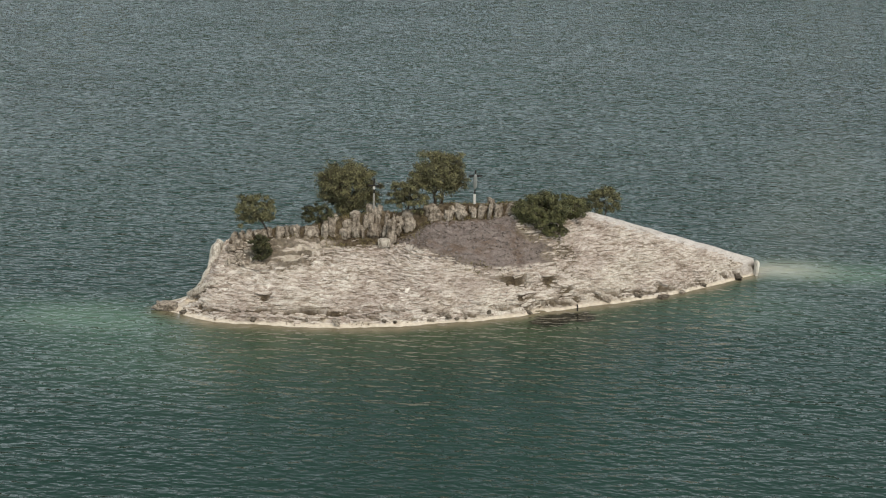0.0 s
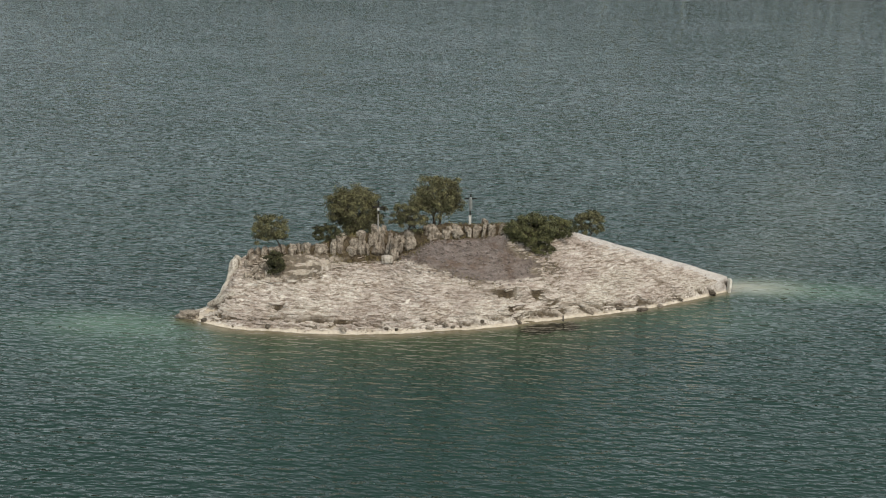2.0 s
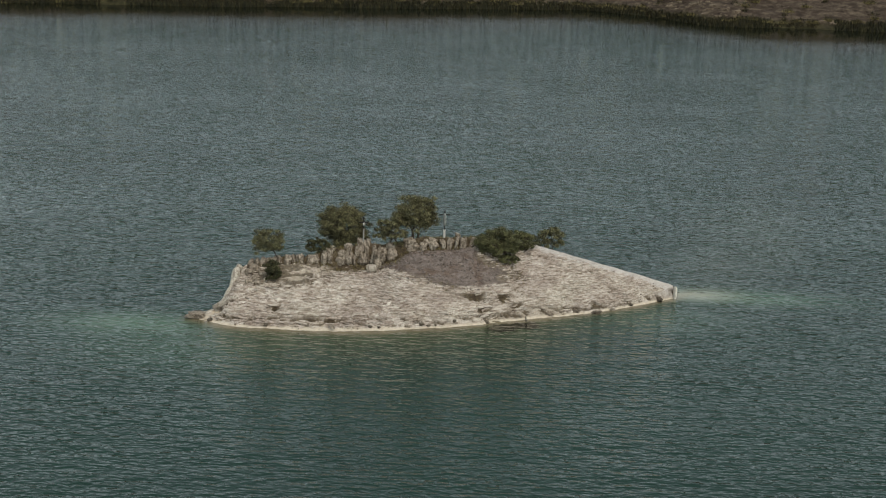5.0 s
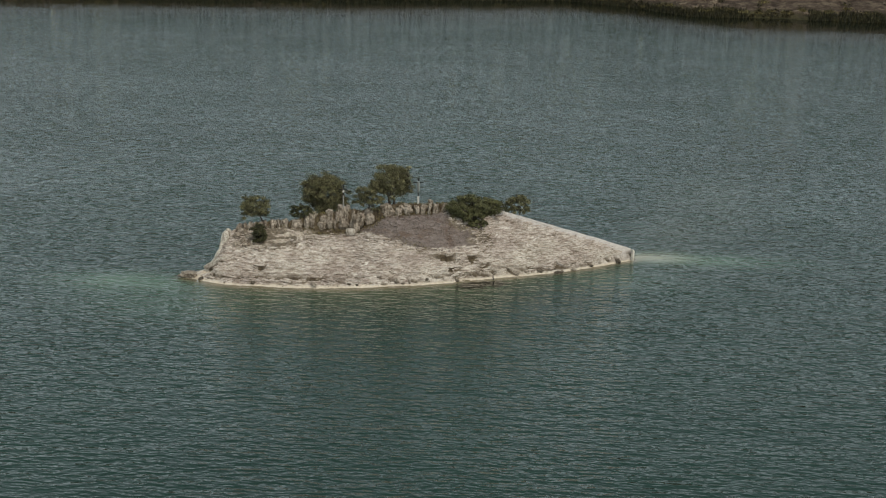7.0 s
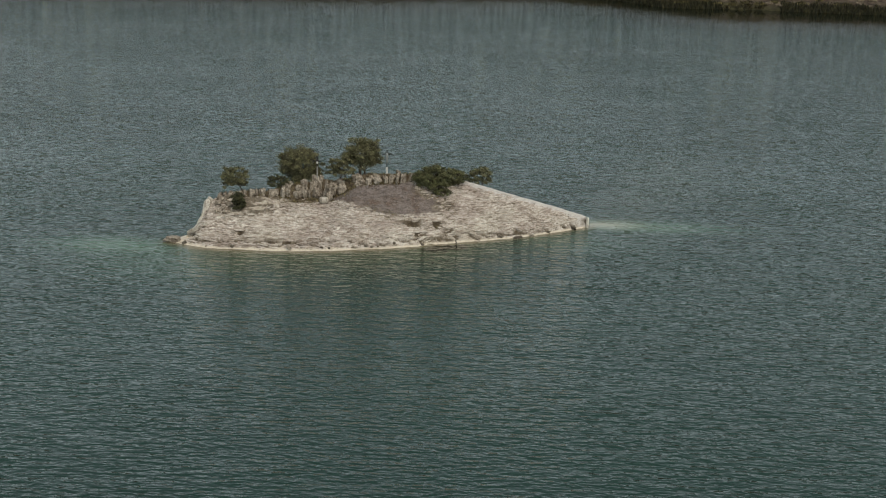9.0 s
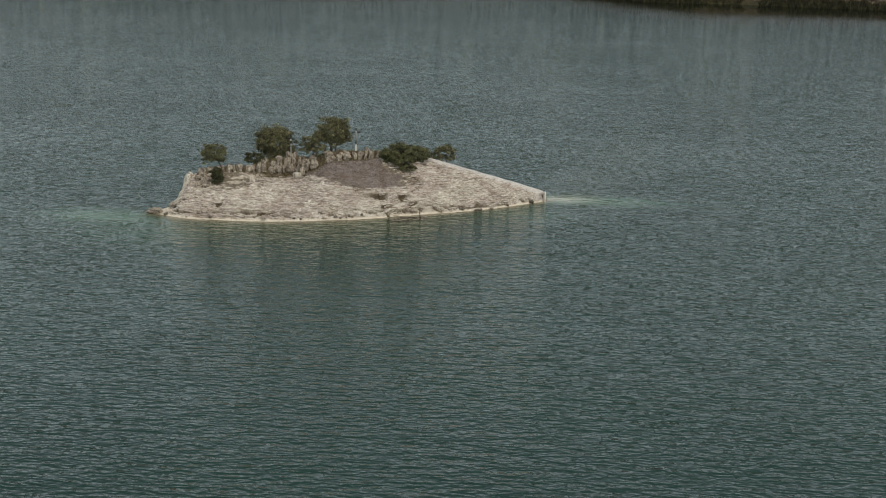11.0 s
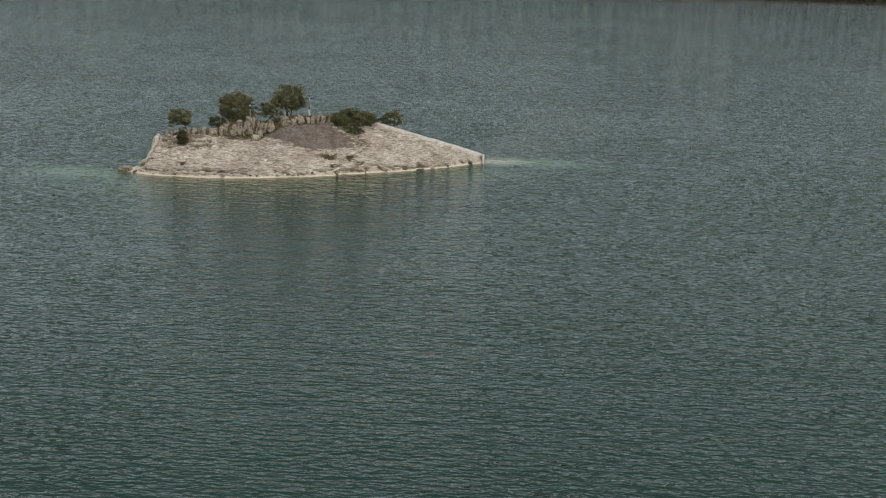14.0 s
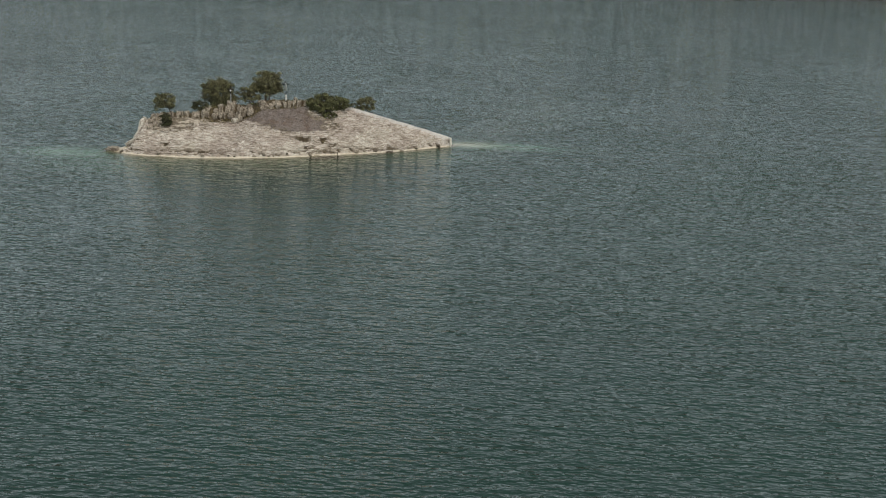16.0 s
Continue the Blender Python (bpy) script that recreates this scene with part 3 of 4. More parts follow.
# ---- rock outcrop along the crest ----
def build_outcrop():
    rng = random.Random(4)
    shapes = [stone_mesh("stone", k + 1, (1, 1, 1), rng.uniform(0.6, 0.85), 0.46, 1.5) for k in range(24)]
    top = thing("rock_outcrop", -10, 3.5, 5.0, "row of upright weathered limestone blocks with dark joints along the crest", "rock outcrop")

    def one(x, y, z0, z1, w, d, turn, lean=0.0):
        m = pose(x + 10, y - 3.5, z0 - 5.0, lean, rng.uniform(-9, 9), turn) @ Matrix.Diagonal((w * 0.9, d, z1 - z0, 1))
        part("stone", shapes[rng.randrange(len(shapes))], top, m)

    def stand(x, y, z0, z1, w, d, turn, lean=0.0):
        if z1 - z0 > 1.5 and rng.random() < 0.25:
            cut = z0 + (z1 - z0) * rng.uniform(0.45, 0.65)
            one(x, y, z0, cut + 0.12, w * 1.05, d, turn, lean)
            one(x + rng.uniform(-0.12, 0.12), y + rng.uniform(0.0, 0.25), cut - 0.08, z1, w * rng.uniform(0.85, 1.12), d, turn + rng.uniform(-20, 20), lean)
        else:
            one(x, y, z0, z1, w, d, turn, lean)

    x = -23.9
    while x < 4.2:
        w = rng.choice((0.5, 0.7, 0.9, 1.15, 1.55)) * rng.uniform(0.9, 1.12)
        cx = x + w / 2
        yc = float(crest(np.array([cx]))[0]) + 0.25
        foot = float(gentle(SLOPE_TOP, cx, 0.4))
        rise = float(gentle(CAP, cx, 0.6))
        high = foot + rise * (0.5 if abs(cx + 0.8) < 0.9 else rng.uniform(0.6, 0.95)) + rng.uniform(0.0, 0.25)
        if rise > 1.4:
            one(cx + rng.uniform(-0.15, 0.15), yc + rng.uniform(0.0, 0.3), foot - 0.25, foot + rise * rng.uniform(0.38, 0.62), w, rng.uniform(0.8, 1.1), rng.uniform(-16, 16), rng.uniform(-6, 4))
            one(cx + rng.uniform(-0.35, 0.35), yc + rng.uniform(0.35, 0.65), foot + rise * 0.2, high, w * rng.uniform(0.9, 1.25), rng.uniform(0.9, 1.2), rng.uniform(-20, 20), rng.uniform(-6, 4))
        elif rise > 0.25 or x < -16:
            stand(cx, yc + rng.uniform(-0.1, 0.4), foot - 0.5, max(high, foot + 0.7), w * 1.0, rng.uniform(0.9, 1.3), rng.uniform(-14, 14), rng.uniform(-6, 2))
        if rise > 1.0 and rng.random() < 0.35:
            one(cx, yc + 0.95, foot + rise - 0.7, foot + rise + rng.uniform(0.0, 0.3), w * 1.25, 1.0, rng.uniform(-30, 30))
        x += w * rng.uniform(0.88, 1.22) * (1.5 if -7.9 < cx < -4.8 else 1)
    # broken pale blocks between the rib and the dark shrub
    for bx, by, w, h in ((-23.3, -0.2, 1.0, 0.75), (-22.5, -0.75, 0.9, 0.6), (-21.8, 0.1, 0.8, 0.6), (-22.8, 0.55, 1.0, 0.8), (-22.0, -1.6, 1.1, 0.5), (-23.2, -1.4, 0.9, 0.55)):
        z = ground(bx, by) - 0.15
        one(bx, by, z, z + h, w, 0.75, rng.uniform(-20, 20))
    # the tall stacked pillar that stands clear of the row, and the pale block at its foot
    stand(-8.65, 2.75, 4.0, 5.5, 1.1, 0.95, 5)
    stand(-8.6, 2.8, 5.1, 6.6, 0.85, 0.8, -8)
    block = stone_mesh("foot_block", 77, (1.2, 0.9, 0.68), 0.32, 0.14, material=PALE)
    part("foot_block", block, top, pose(-9.15 + 10, 2.15 - 3.5, 4.1 - 5.0, 3, -4, 8), "pale squared block")
    return top


build_outcrop()


# ---- pale rib down the western edge ----
def build_rib():
    line = RIB
    verts, faces, n, sides = [], [], 60, 18
    for i in range(n):
        t = i / (n - 1) * (len(line) - 1)
        k = min(int(t), len(line) - 2)
        f = t - k
        p = Vector(line[k][:3]).lerp(Vector(line[k + 1][:3]), f)
        r = (line[k][3] * (1 - f) + line[k + 1][3] * f) * (1 if 0 < i < n - 1 else 0.3)
        d = (Vector(line[k + 1][:3]) - Vector(line[k][:3])).normalized()
        u = d.cross(Vector((0, 0, 1))).normalized()
        w = u.cross(d)
        for j in range(sides):
            a = 2 * math.pi * j / sides
            q = math.cos(a) * u + math.sin(a) * w
            c = p + q * r
            verts.append(tuple(p + q * r * (1 + 0.38 * noise.fractal(c * 0.9, 1.0, 2.0, 4))))
    for i in range(n - 1):
        for j in range(sides):
            a, b = i * sides + j, i * sides + (j + 1) % sides
            faces.append((a, b, b + sides, a + sides))
    faces += [(*reversed(range(sides)),), (*range((n - 1) * sides, n * sides),)]
    rib = new("rock_rib", mesh_of("rock_rib", verts, faces, PALE))
    return tagged(rib, "pale rounded rib of limestone down the edge of the islet", "rock")


build_rib()


# ---- stones along the waterline ----
SHORE_STONES = [(-28.55, -5.55, 2.2, 1.3, 1.15), (-27.9, -5.75, 0.9, 0.6, 0.5), (-26.7, -6.3, 0.7, 0.6, 0.5), (-20.1, -7.5, 0.55, 0.5, 0.6), (-12.6, -7.45, 1.2, 0.7, 0.6), (-8.4, -6.75, 0.55, 0.4, 0.4),
                (-7.4, -6.7, 0.4, 0.35, 0.35), (-4.2, -5.9, 0.9, 0.5, 0.4), (-2.7, -5.45, 0.6, 0.5, 0.5), (-1.9, -5.3, 0.5, 0.4, 0.4), (-1.1, -5.1, 0.5, 0.4, 0.45), (1.0, -4.3, 0.5, 0.45, 0.5),
                (4.6, -3.0, 0.9, 0.6, 0.45), (12.1, 0.2, 0.9, 0.8, 0.75), (15.1, 1.5, 1.2, 0.7, 0.5), (17.6, 1.75, 1.4, 0.8, 0.6), (19.6, 3.1, 0.7, 0.6, 0.55), (22.0, 4.9, 0.6, 0.5, 0.4), (25.6, 7.2, 1.3, 0.8, 0.7)]


def build_shore_stones():
    for k, (x, y, w, d, h) in enumerate(SHORE_STONES):
        dark = k % 3 != 1 and k > 0
        me = stone_mesh("boulder", 50 + k, (w * 0.9, d * 0.85, h * 0.62), 0.7, 0.5, 1.7, material=DARK if dark else STONE)
        ob = new("boulder", me)
        y += 0.3
        ob.matrix_world = pose(x, y, max(ground(x, y), -0.05) - 0.08, 0, 0, 25 * (k % 7))
        tagged(ob, "dark wet boulder at the islet's waterline" if dark else "weathered brown boulder at the islet's waterline", "boulder", "boulders along the waterline")
    foot = new("boulder", stone_mesh("boulder", 93, (3.3, 0.62, 0.66), 0.5, 0.16, 1.6, material=PALE))
    foot.matrix_world = pose(-25.3, -3.42, 1.1, 0, -29, -7)
    tagged(foot, "long pale slab leaning against the rib of rock", "boulder")
    end = new("boulder", stone_mesh("boulder", 90, (0.3, 0.8, 1.6), 0.34, 0.16, material=BLEACHED))
    end.matrix_world = pose(27.62, 8.75, -0.1, 0, 3, 8)
    tagged(end, "pale upright slab of rock at the islet's tip", "boulder")


build_shore_stones()


# ---- overhanging ledges above the hollows ----
def plate_mesh(seed, w, d, h, material=ISLAND):
    """A jagged bed of rock with an undercut front edge."""
    rng = random.Random(seed)
    k = 22
    ring = []
    for i in range(k):
        a = 2 * math.pi * i / k
        c, sn = math.cos(a), math.sin(a)
        r = rng.uniform(0.74, 1.08)
        ring.append((math.copysign(abs(c) ** 0.75, c) * w / 2 * r, math.copysign(abs(sn) ** 0.75, sn) * d / 2 * r))
    verts = []
    for f, z in ((0.80, -0.5), (0.97, -0.25), (1.0, 0.15), (0.93, 0.4), (0.6, 0.5)):
        verts += [(x * f * rng.uniform(0.97, 1.03), y * f * rng.uniform(0.97, 1.03), z * h + rng.uniform(-0.1, 0.1) * h) for x, y in ring]
    faces = [(*range(4 * k, 5 * k),), (*reversed(range(k)),)]
    for lay in range(4):
        for i in range(k):
            j = (i + 1) % k
            faces.append((lay * k + i, lay * k + j, lay * k + k + j, lay * k + k + i))
    return mesh_of("rock_ledge", verts, faces, material, False)


def build_ledges():
    for k, (x, y, w, d, turn) in enumerate(LEDGES):
        a, b = ground(x, y + 0.35), ground(x, y + 0.95)
        tilt = math.degrees(math.atan2(b - a, 0.6))
        ob = new("rock_ledge", plate_mesh(110 + k, w * 0.95, 0.85, 0.15))
        ob.matrix_world = pose(x, y + 0.42, a - 0.06, min(max(tilt, 14), 32), 0, turn)
        tagged(ob, "overhanging pale limestone ledge with a dark gap below", "rock ledge", "ledges on the slope")


build_ledges()


# ---- trees and shrubs ----
def tube(verts, faces, points, r0, r1, sides=6):
    base = len(verts)
    n = len(points)
    for i, p in enumerate(points):
        a = points[max(i - 1, 0)]
        b = points[min(i + 1, n - 1)]
        d = (b - a).normalized()
        u = d.orthogonal().normalized()
        w = d.cross(u)
        r = r0 + (r1 - r0) * i / (n - 1)
        for k in range(sides):
            t = 2 * math.pi * k / sides
            verts.append(tuple(p + r * (math.cos(t) * u + math.sin(t) * w)))
    for i in range(n - 1):
        for k in range(sides):
            j = (k + 1) % sides
            q = base + i * sides
            faces.append((q + k, q + j, q + sides + j, q + sides + k))


def bend(a, b, rise, rng, n=6):
    mid = (a + b) / 2 + Vector((rng.uniform(-0.15, 0.15), rng.uniform(-0.15, 0.15), rise)) * (b - a).length
    return [a * (1 - t) ** 2 + mid * 2 * t * (1 - t) + b * t * t for t in (i / (n - 1) for i in range(n))]


def woody(name, x, y, crown, radii, label, category, material, seed, trunk=0.16, leaves=6000, clumps=60, leaf=0.13, stems=1, low=-0.75, fork=0.35, group=""):
    """A tree or shrub: stems and limbs as tapered tubes, and small leaves in uneven clumps. crown: its centre over the base."""
    rng = random.Random(seed)
    z = ground(x, y) - 0.15
    top = thing(name, x, y, z, label, category, group)
    centre = Vector(crown)
    R = Vector(radii)
    verts, faces, nodes = [], [], []
    for s in range(stems):
        a = 2 * math.pi * s / stems
        foot = Vector((0.25 * math.cos(a), 0.25 * math.sin(a), 0)) * (stems > 1)
        head = Vector((centre.x * fork + foot.x * 2, centre.y * fork + foot.y * 2, max(0.3, (centre.z - R.z * 0.6) * (1 if stems == 1 else 0.7))))
        pts = bend(foot, head, 0.05, rng)
        sv, sf = [], []
        tube(sv, sf, pts, trunk * 1.25, trunk * 0.8, 8)
        part("trunk" if stems == 1 else "stem", mesh_of("stem", sv, sf, BARK), top)
        for k in range(max(3, 8 // stems)):
            b = 2 * math.pi * (k + rng.random()) / max(3, 8 // stems)
            e = rng.uniform(-0.1, 0.75)
            tip = centre + Vector((math.cos(b) * R.x, math.sin(b) * R.y, e * R.z)) * 0.62
            limb = bend(head, tip, 0.12, rng, 7)
            lv, lf = [], []
            tube(lv, lf, limb, trunk * 0.6, trunk * 0.2, 6)
            part("limb", mesh_of("limb", lv, lf, BARK), top)
            nodes += limb[2:]
    spots = []
    while len(spots) < 1.9 * clumps:
        d = Vector((rng.gauss(0, 1), rng.gauss(0, 1), rng.gauss(0, 1))).normalized()
        if d.z < low:
            continue
        p = centre + Vector((d.x * R.x, d.y * R.y, d.z * R.z)) * rng.uniform(0.35, 1.0) ** 0.6 * rng.uniform(0.76, 1.14)
        if p.z < 0.2:
            continue
        spots.append(p)
        near = min(nodes, key=lambda q: (q - p).length)
        if (near - p).length > 0.1:
            tube(verts, faces, bend(near, p, 0.06, rng, 4), trunk * 0.18, 0.008, 4)
    tagged(part("twigs", mesh_of("twigs", verts, faces, BARK), top), kind="stuff")
    gen = np.random.default_rng(seed)
    n = int(leaves * 2.2)
    size = 0.165 * (R.x + R.y + R.z) / 3
    which = gen.integers(0, len(spots), n)
    where = np.array([tuple(p) for p in spots])[which]
    spread = size * gen.uniform(0.55, 1.15, len(spots))[which]
    ball = gen.normal(0, 1, (n, 3))
    ball *= (gen.uniform(0.15, 1.5, n) / np.linalg.norm(ball, axis=1))[:, None]
    p = where + ball * spread[:, None] * np.array([1.15, 1.15, 0.75])
    out = (p - where) / spread[:, None] + 0.9 * (p - np.array(centre)) / np.array(R) + [0, 0, 0.5] + gen.normal(0, 0.7, (n, 3))
    w = out / np.linalg.norm(out, axis=1)[:, None]
    u = np.cross(w, gen.normal(0, 1, (n, 3)))
    u /= np.linalg.norm(u, axis=1)[:, None] + 1e-6
    v = np.cross(w, u)
    length = (0.78 * leaf * gen.uniform(0.6, 1.35, n))[:, None]
    quad = np.stack([p - u * length, p + v * length * 0.5 + w * length * 0.15, p + u * length, p - v * length * 0.5 + w * length * 0.15], 1).reshape(-1, 3)
    me = mesh_of("crown", quad.tolist(), np.arange(4 * n).reshape(-1, 4).tolist(), material, False)
    part("crown", me, top)
    return top


woody("tree", -13.1, 7.1, (0.0, 0.1, 3.2), (3.2, 2.1, 3.0), "rounded olive-leaved tree standing behind the rock outcrop", "tree", LEAF_OLIVE, 21, 0.13, 11500, 105, 0.13, 4, -1.0)
woody("tree", -4.5, 6.0, (0.15, 0.2, 3.45), (2.75, 2.5, 2.6), "tall round-crowned tree on the crest of the islet", "tree", LEAF_OLIVE, 22, 0.13, 8500, 75, 0.13, 3, -0.8)
woody("shrub", -7.0, 5.0, (0.1, -0.2, 2.1), (2.2, 1.6, 1.95), "sparse olive shrub leaning against the taller tree", "shrub", LEAF_OLIVE, 23, 0.07, 3400, 40, 0.12, 3)
woody("tree", -20.4, 2.3, (-1.15, 0.0, 2.15), (2.05, 1.8, 1.8), "small thin-crowned tree rooted among the blocks", "tree", LEAF_PALE, 24, 0.08, 4200, 46, 0.12, 1, -0.7)
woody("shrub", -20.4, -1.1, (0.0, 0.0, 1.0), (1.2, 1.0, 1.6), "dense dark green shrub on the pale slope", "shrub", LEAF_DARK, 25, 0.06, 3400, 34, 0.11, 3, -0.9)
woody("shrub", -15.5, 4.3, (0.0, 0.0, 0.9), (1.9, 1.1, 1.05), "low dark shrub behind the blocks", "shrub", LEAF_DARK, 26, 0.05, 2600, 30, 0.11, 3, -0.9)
woody("shrub", 5.6, 4.4, (0.0, 0.0, 1.3), (2.9, 2.1, 1.75), "broad dense green bush spreading over the slope", "shrub", LEAF_GREEN, 27, 0.1, 9000, 80, 0.13, 4, -0.9)
woody("shrub", 6.9, 3.7, (0.0, -0.1, 0.5), (1.5, 0.9, 0.8), "low green bush hanging over the loose rubble", "shrub", LEAF_GREEN, 30, 0.05, 1800, 22, 0.12, 3, -0.9)
woody("shrub", 8.8, 6.3, (0.0, 0.0, 1.1), (1.6, 1.5, 1.3), "rounded green bush growing at the crest", "shrub", LEAF_GREEN, 28, 0.08, 3800, 40, 0.13, 3, -0.9)
woody("tree", 11.9, 11.3, (0.3, 0.2, 2.0), (2.1, 1.6, 1.45), "small bushy tree behind the pale crest", "tree", LEAF_PALE, 29, 0.08, 3200, 36, 0.12, 2, -0.8)


# ---- two crosses on the crest ----
def box_mesh(name, size, material, bevel=0.012):
    bm = bmesh.new()
    bmesh.ops.create_cube(bm, size=1.0)
    bmesh.ops.scale(bm, vec=size, verts=bm.verts)
    bmesh.ops.bevel(bm, geom=list(bm.edges), offset=bevel, segments=2, affect="EDGES")
    me = bpy.data.meshes.new(name)
    bm.to_mesh(me)
    bm.free()
    me.materials.append(material)
    return me


def plain(name, a, b, rough, metal=0.0):
    n = Nodes(name, rough)
    n.bsdf.inputs["Metallic"].default_value = metal
    return n.done(n.ramp(n.noise(6, 5, 0.7), [(0.3, a), (0.7, b)]), n.bump(n.noise(25, 4), 0.4, 0.01))


WOOD = plain("dark_weathered_wood", (0.010, 0.009, 0.008), (0.03, 0.026, 0.022), 0.9)
WHITE = plain("chalky_white_paint", (0.42, 0.40, 0.36), (0.66, 0.64, 0.60), 0.8)
GREY = plain("weathered_grey_concrete", (0.20, 0.19, 0.17), (0.34, 0.33, 0.30), 0.9)
BRONZE = plain("dull_dark_bronze", (0.14, 0.15, 0.14), (0.28, 0.29, 0.27), 0.6, 0.2)


def build_crosses():
    x, y = -10.4, 4.35
    c = thing("cross", x, y, ground(x, y) + 0.2, "slim dark wooden cross with a small white plaque", "cross")
    part("upright", box_mesh("upright", (0.14, 0.14, 1.5), WOOD), c, pose(0, 0, 2.45))
    part("post", box_mesh("post", (0.16, 0.16, 2.35), GREY), c, pose(0, 0, 0.575), "pale grey post")
    part("crossbar", box_mesh("crossbar", (1.15, 0.13, 0.14), WOOD), c, pose(0, -0.02, 2.5))
    part("plaque", box_mesh("plaque", (0.2, 0.05, 0.3), WHITE), c, pose(0, -0.105, 2.3), "small white plaque")
    x, y = -0.8, 4.8
    c = thing("cross", x, y, ground(x, y) - 0.2, "dark cross with a plain figure on a white plinth", "cross")
    part("plinth", box_mesh("plinth", (0.25, 0.25, 1.15), WHITE, 0.03), c, pose(0, 0, 0.575), "white painted plinth")
    part("upright", box_mesh("upright", (0.14, 0.14, 2.5), WOOD), c, pose(0, 0, 2.3))
    part("crossbar", box_mesh("crossbar", (1.3, 0.13, 0.14), WOOD), c, pose(0, 0, 2.98, 0, -3, 0))
    part("figure", stone_mesh("figure", 140, (0.40, 0.28, 1.5), 0.85, 0.12, material=BRONZE), c, pose(0, -0.14, 1.65), "plain grey cast figure")


build_crosses()


def build_stake():
    bm = bmesh.new()
    bmesh.ops.create_cone(bm, cap_ends=True, segments=8, radius1=0.09, radius2=0.06, depth=0.9)
    for v in bm.verts:
        v.co.x += 0.05 * noise.noise(v.co * 3)
    me = bpy.data.meshes.new("stake")
    bm.to_mesh(me)
    bm.free()
    me.materials.append(WOOD)
    ob = new("stake", me)
    ob.matrix_world = pose(9.2, -1.75, 0.2, 4, -5, 0)
    tagged(ob, "short dark wooden stake at the water's edge", "stake")


build_stake()


# ---- broken plates and rubble on the slope ----
def slope_spots(seed, count, lo=0.03, hi=0.97):
    """Random places on the bare rock: x, y, z and the turn that lays a plate on the slope."""
    gen = np.random.default_rng(seed)
    x = gen.uniform(-26.5, 26.5, count * 2)
    yf, yc = front(x), crest(x)
    y = yf + 0.7 + (yc - yf - 0.7) * gen.uniform(lo, hi, count * 2)
    keep = np.nonzero((gravel_mask(x, y) < 0.3) & (shelf_mask(x, y) < 0.4) & (crumble_mask(x, y, height(x, y)) < 0.45) & ((x < 9) | (y < yc - 0.7)))[0][:count]
    x, y = x[keep], y[keep]
    z, h = rough_height(x, y), 0.3
    gx, gy = (height(x + h, y) - height(x - h, y)) / (2 * h), (height(x, y + h) - height(x, y - h)) / (2 * h)
    for k in range(len(x)):
        turn = Vector((-gx[k], -gy[k], 1)).to_track_quat("Z", "Y").to_matrix().to_4x4()
        yield Matrix.Translation((x[k], y[k], z[k])) @ turn


def build_plates():
    rng = random.Random(31)
    shapes = [slab_mesh(200 + k) for k in range(10)]
    islet = bpy.data.objects["islet"]
    for spot in slope_spots(31, 280):
        s = rng.uniform(0.45, 1.05)
        m = spot @ pose(0, 0, 0, rng.uniform(-8, 2), rng.uniform(-4, 4), rng.uniform(-8, 8)) @ Matrix.Diagonal((s * 1.75, s * 0.65, s * rng.uniform(0.35, 0.7), 1))
        part("slab", rng.choice(shapes), islet, m)
    small = [slab_mesh(230 + k) for k in range(8)]
    verts, faces = [], []
    for spot in slope_spots(32, 5500, 0.0, 1.0):
        me = rng.choice(small)
        s = rng.uniform(0.12, 0.5)
        m = spot @ pose(0, 0, 0, rng.uniform(-14, 4), rng.uniform(-7, 7), rng.uniform(-14, 14)) @ Matrix.Diagonal((s * 2.3, s * 0.75, s * 0.75, 1))
        b = len(verts)
        verts += [tuple(m @ v.co) for v in me.vertices]
        faces += [[b + i for i in f.vertices] for f in me.polygons]
    # thicker broken beds along the foot of the slope
    gen = np.random.default_rng(36)
    bx = np.concatenate([gen.uniform(-26.5, -5, 80), gen.uniform(-5, 12, 50)])
    by = front(bx) + 0.9 + np.abs(gen.normal(0, 0.35, len(bx)))
    keep = fbm(bx * 0.5, by * 2.6, 4, 71) > -0.12
    bx, by = bx[keep], by[keep]
    bz = rough_height(bx, by)
    for k in range(len(bx)):
        me = rng.choice(small)
        s = rng.uniform(0.35, 0.95)
        m = pose(bx[k], by[k], bz[k] + 0.07, rng.uniform(2, 22), rng.uniform(-8, 8), rng.uniform(-12, 12)) @ Matrix.Diagonal((s * 1.5, s * 0.9, s * 0.9, 1))
        b = len(verts)
        verts += [tuple(m @ v.co) for v in me.vertices]
        faces += [[b + i for i in f.vertices] for f in me.polygons]
    tagged(new("rubble", mesh_of("rubble", verts, faces, ISLAND, False)), "thin broken limestone flakes strewn over the slope", "rubble", kind="stuff")


build_plates()


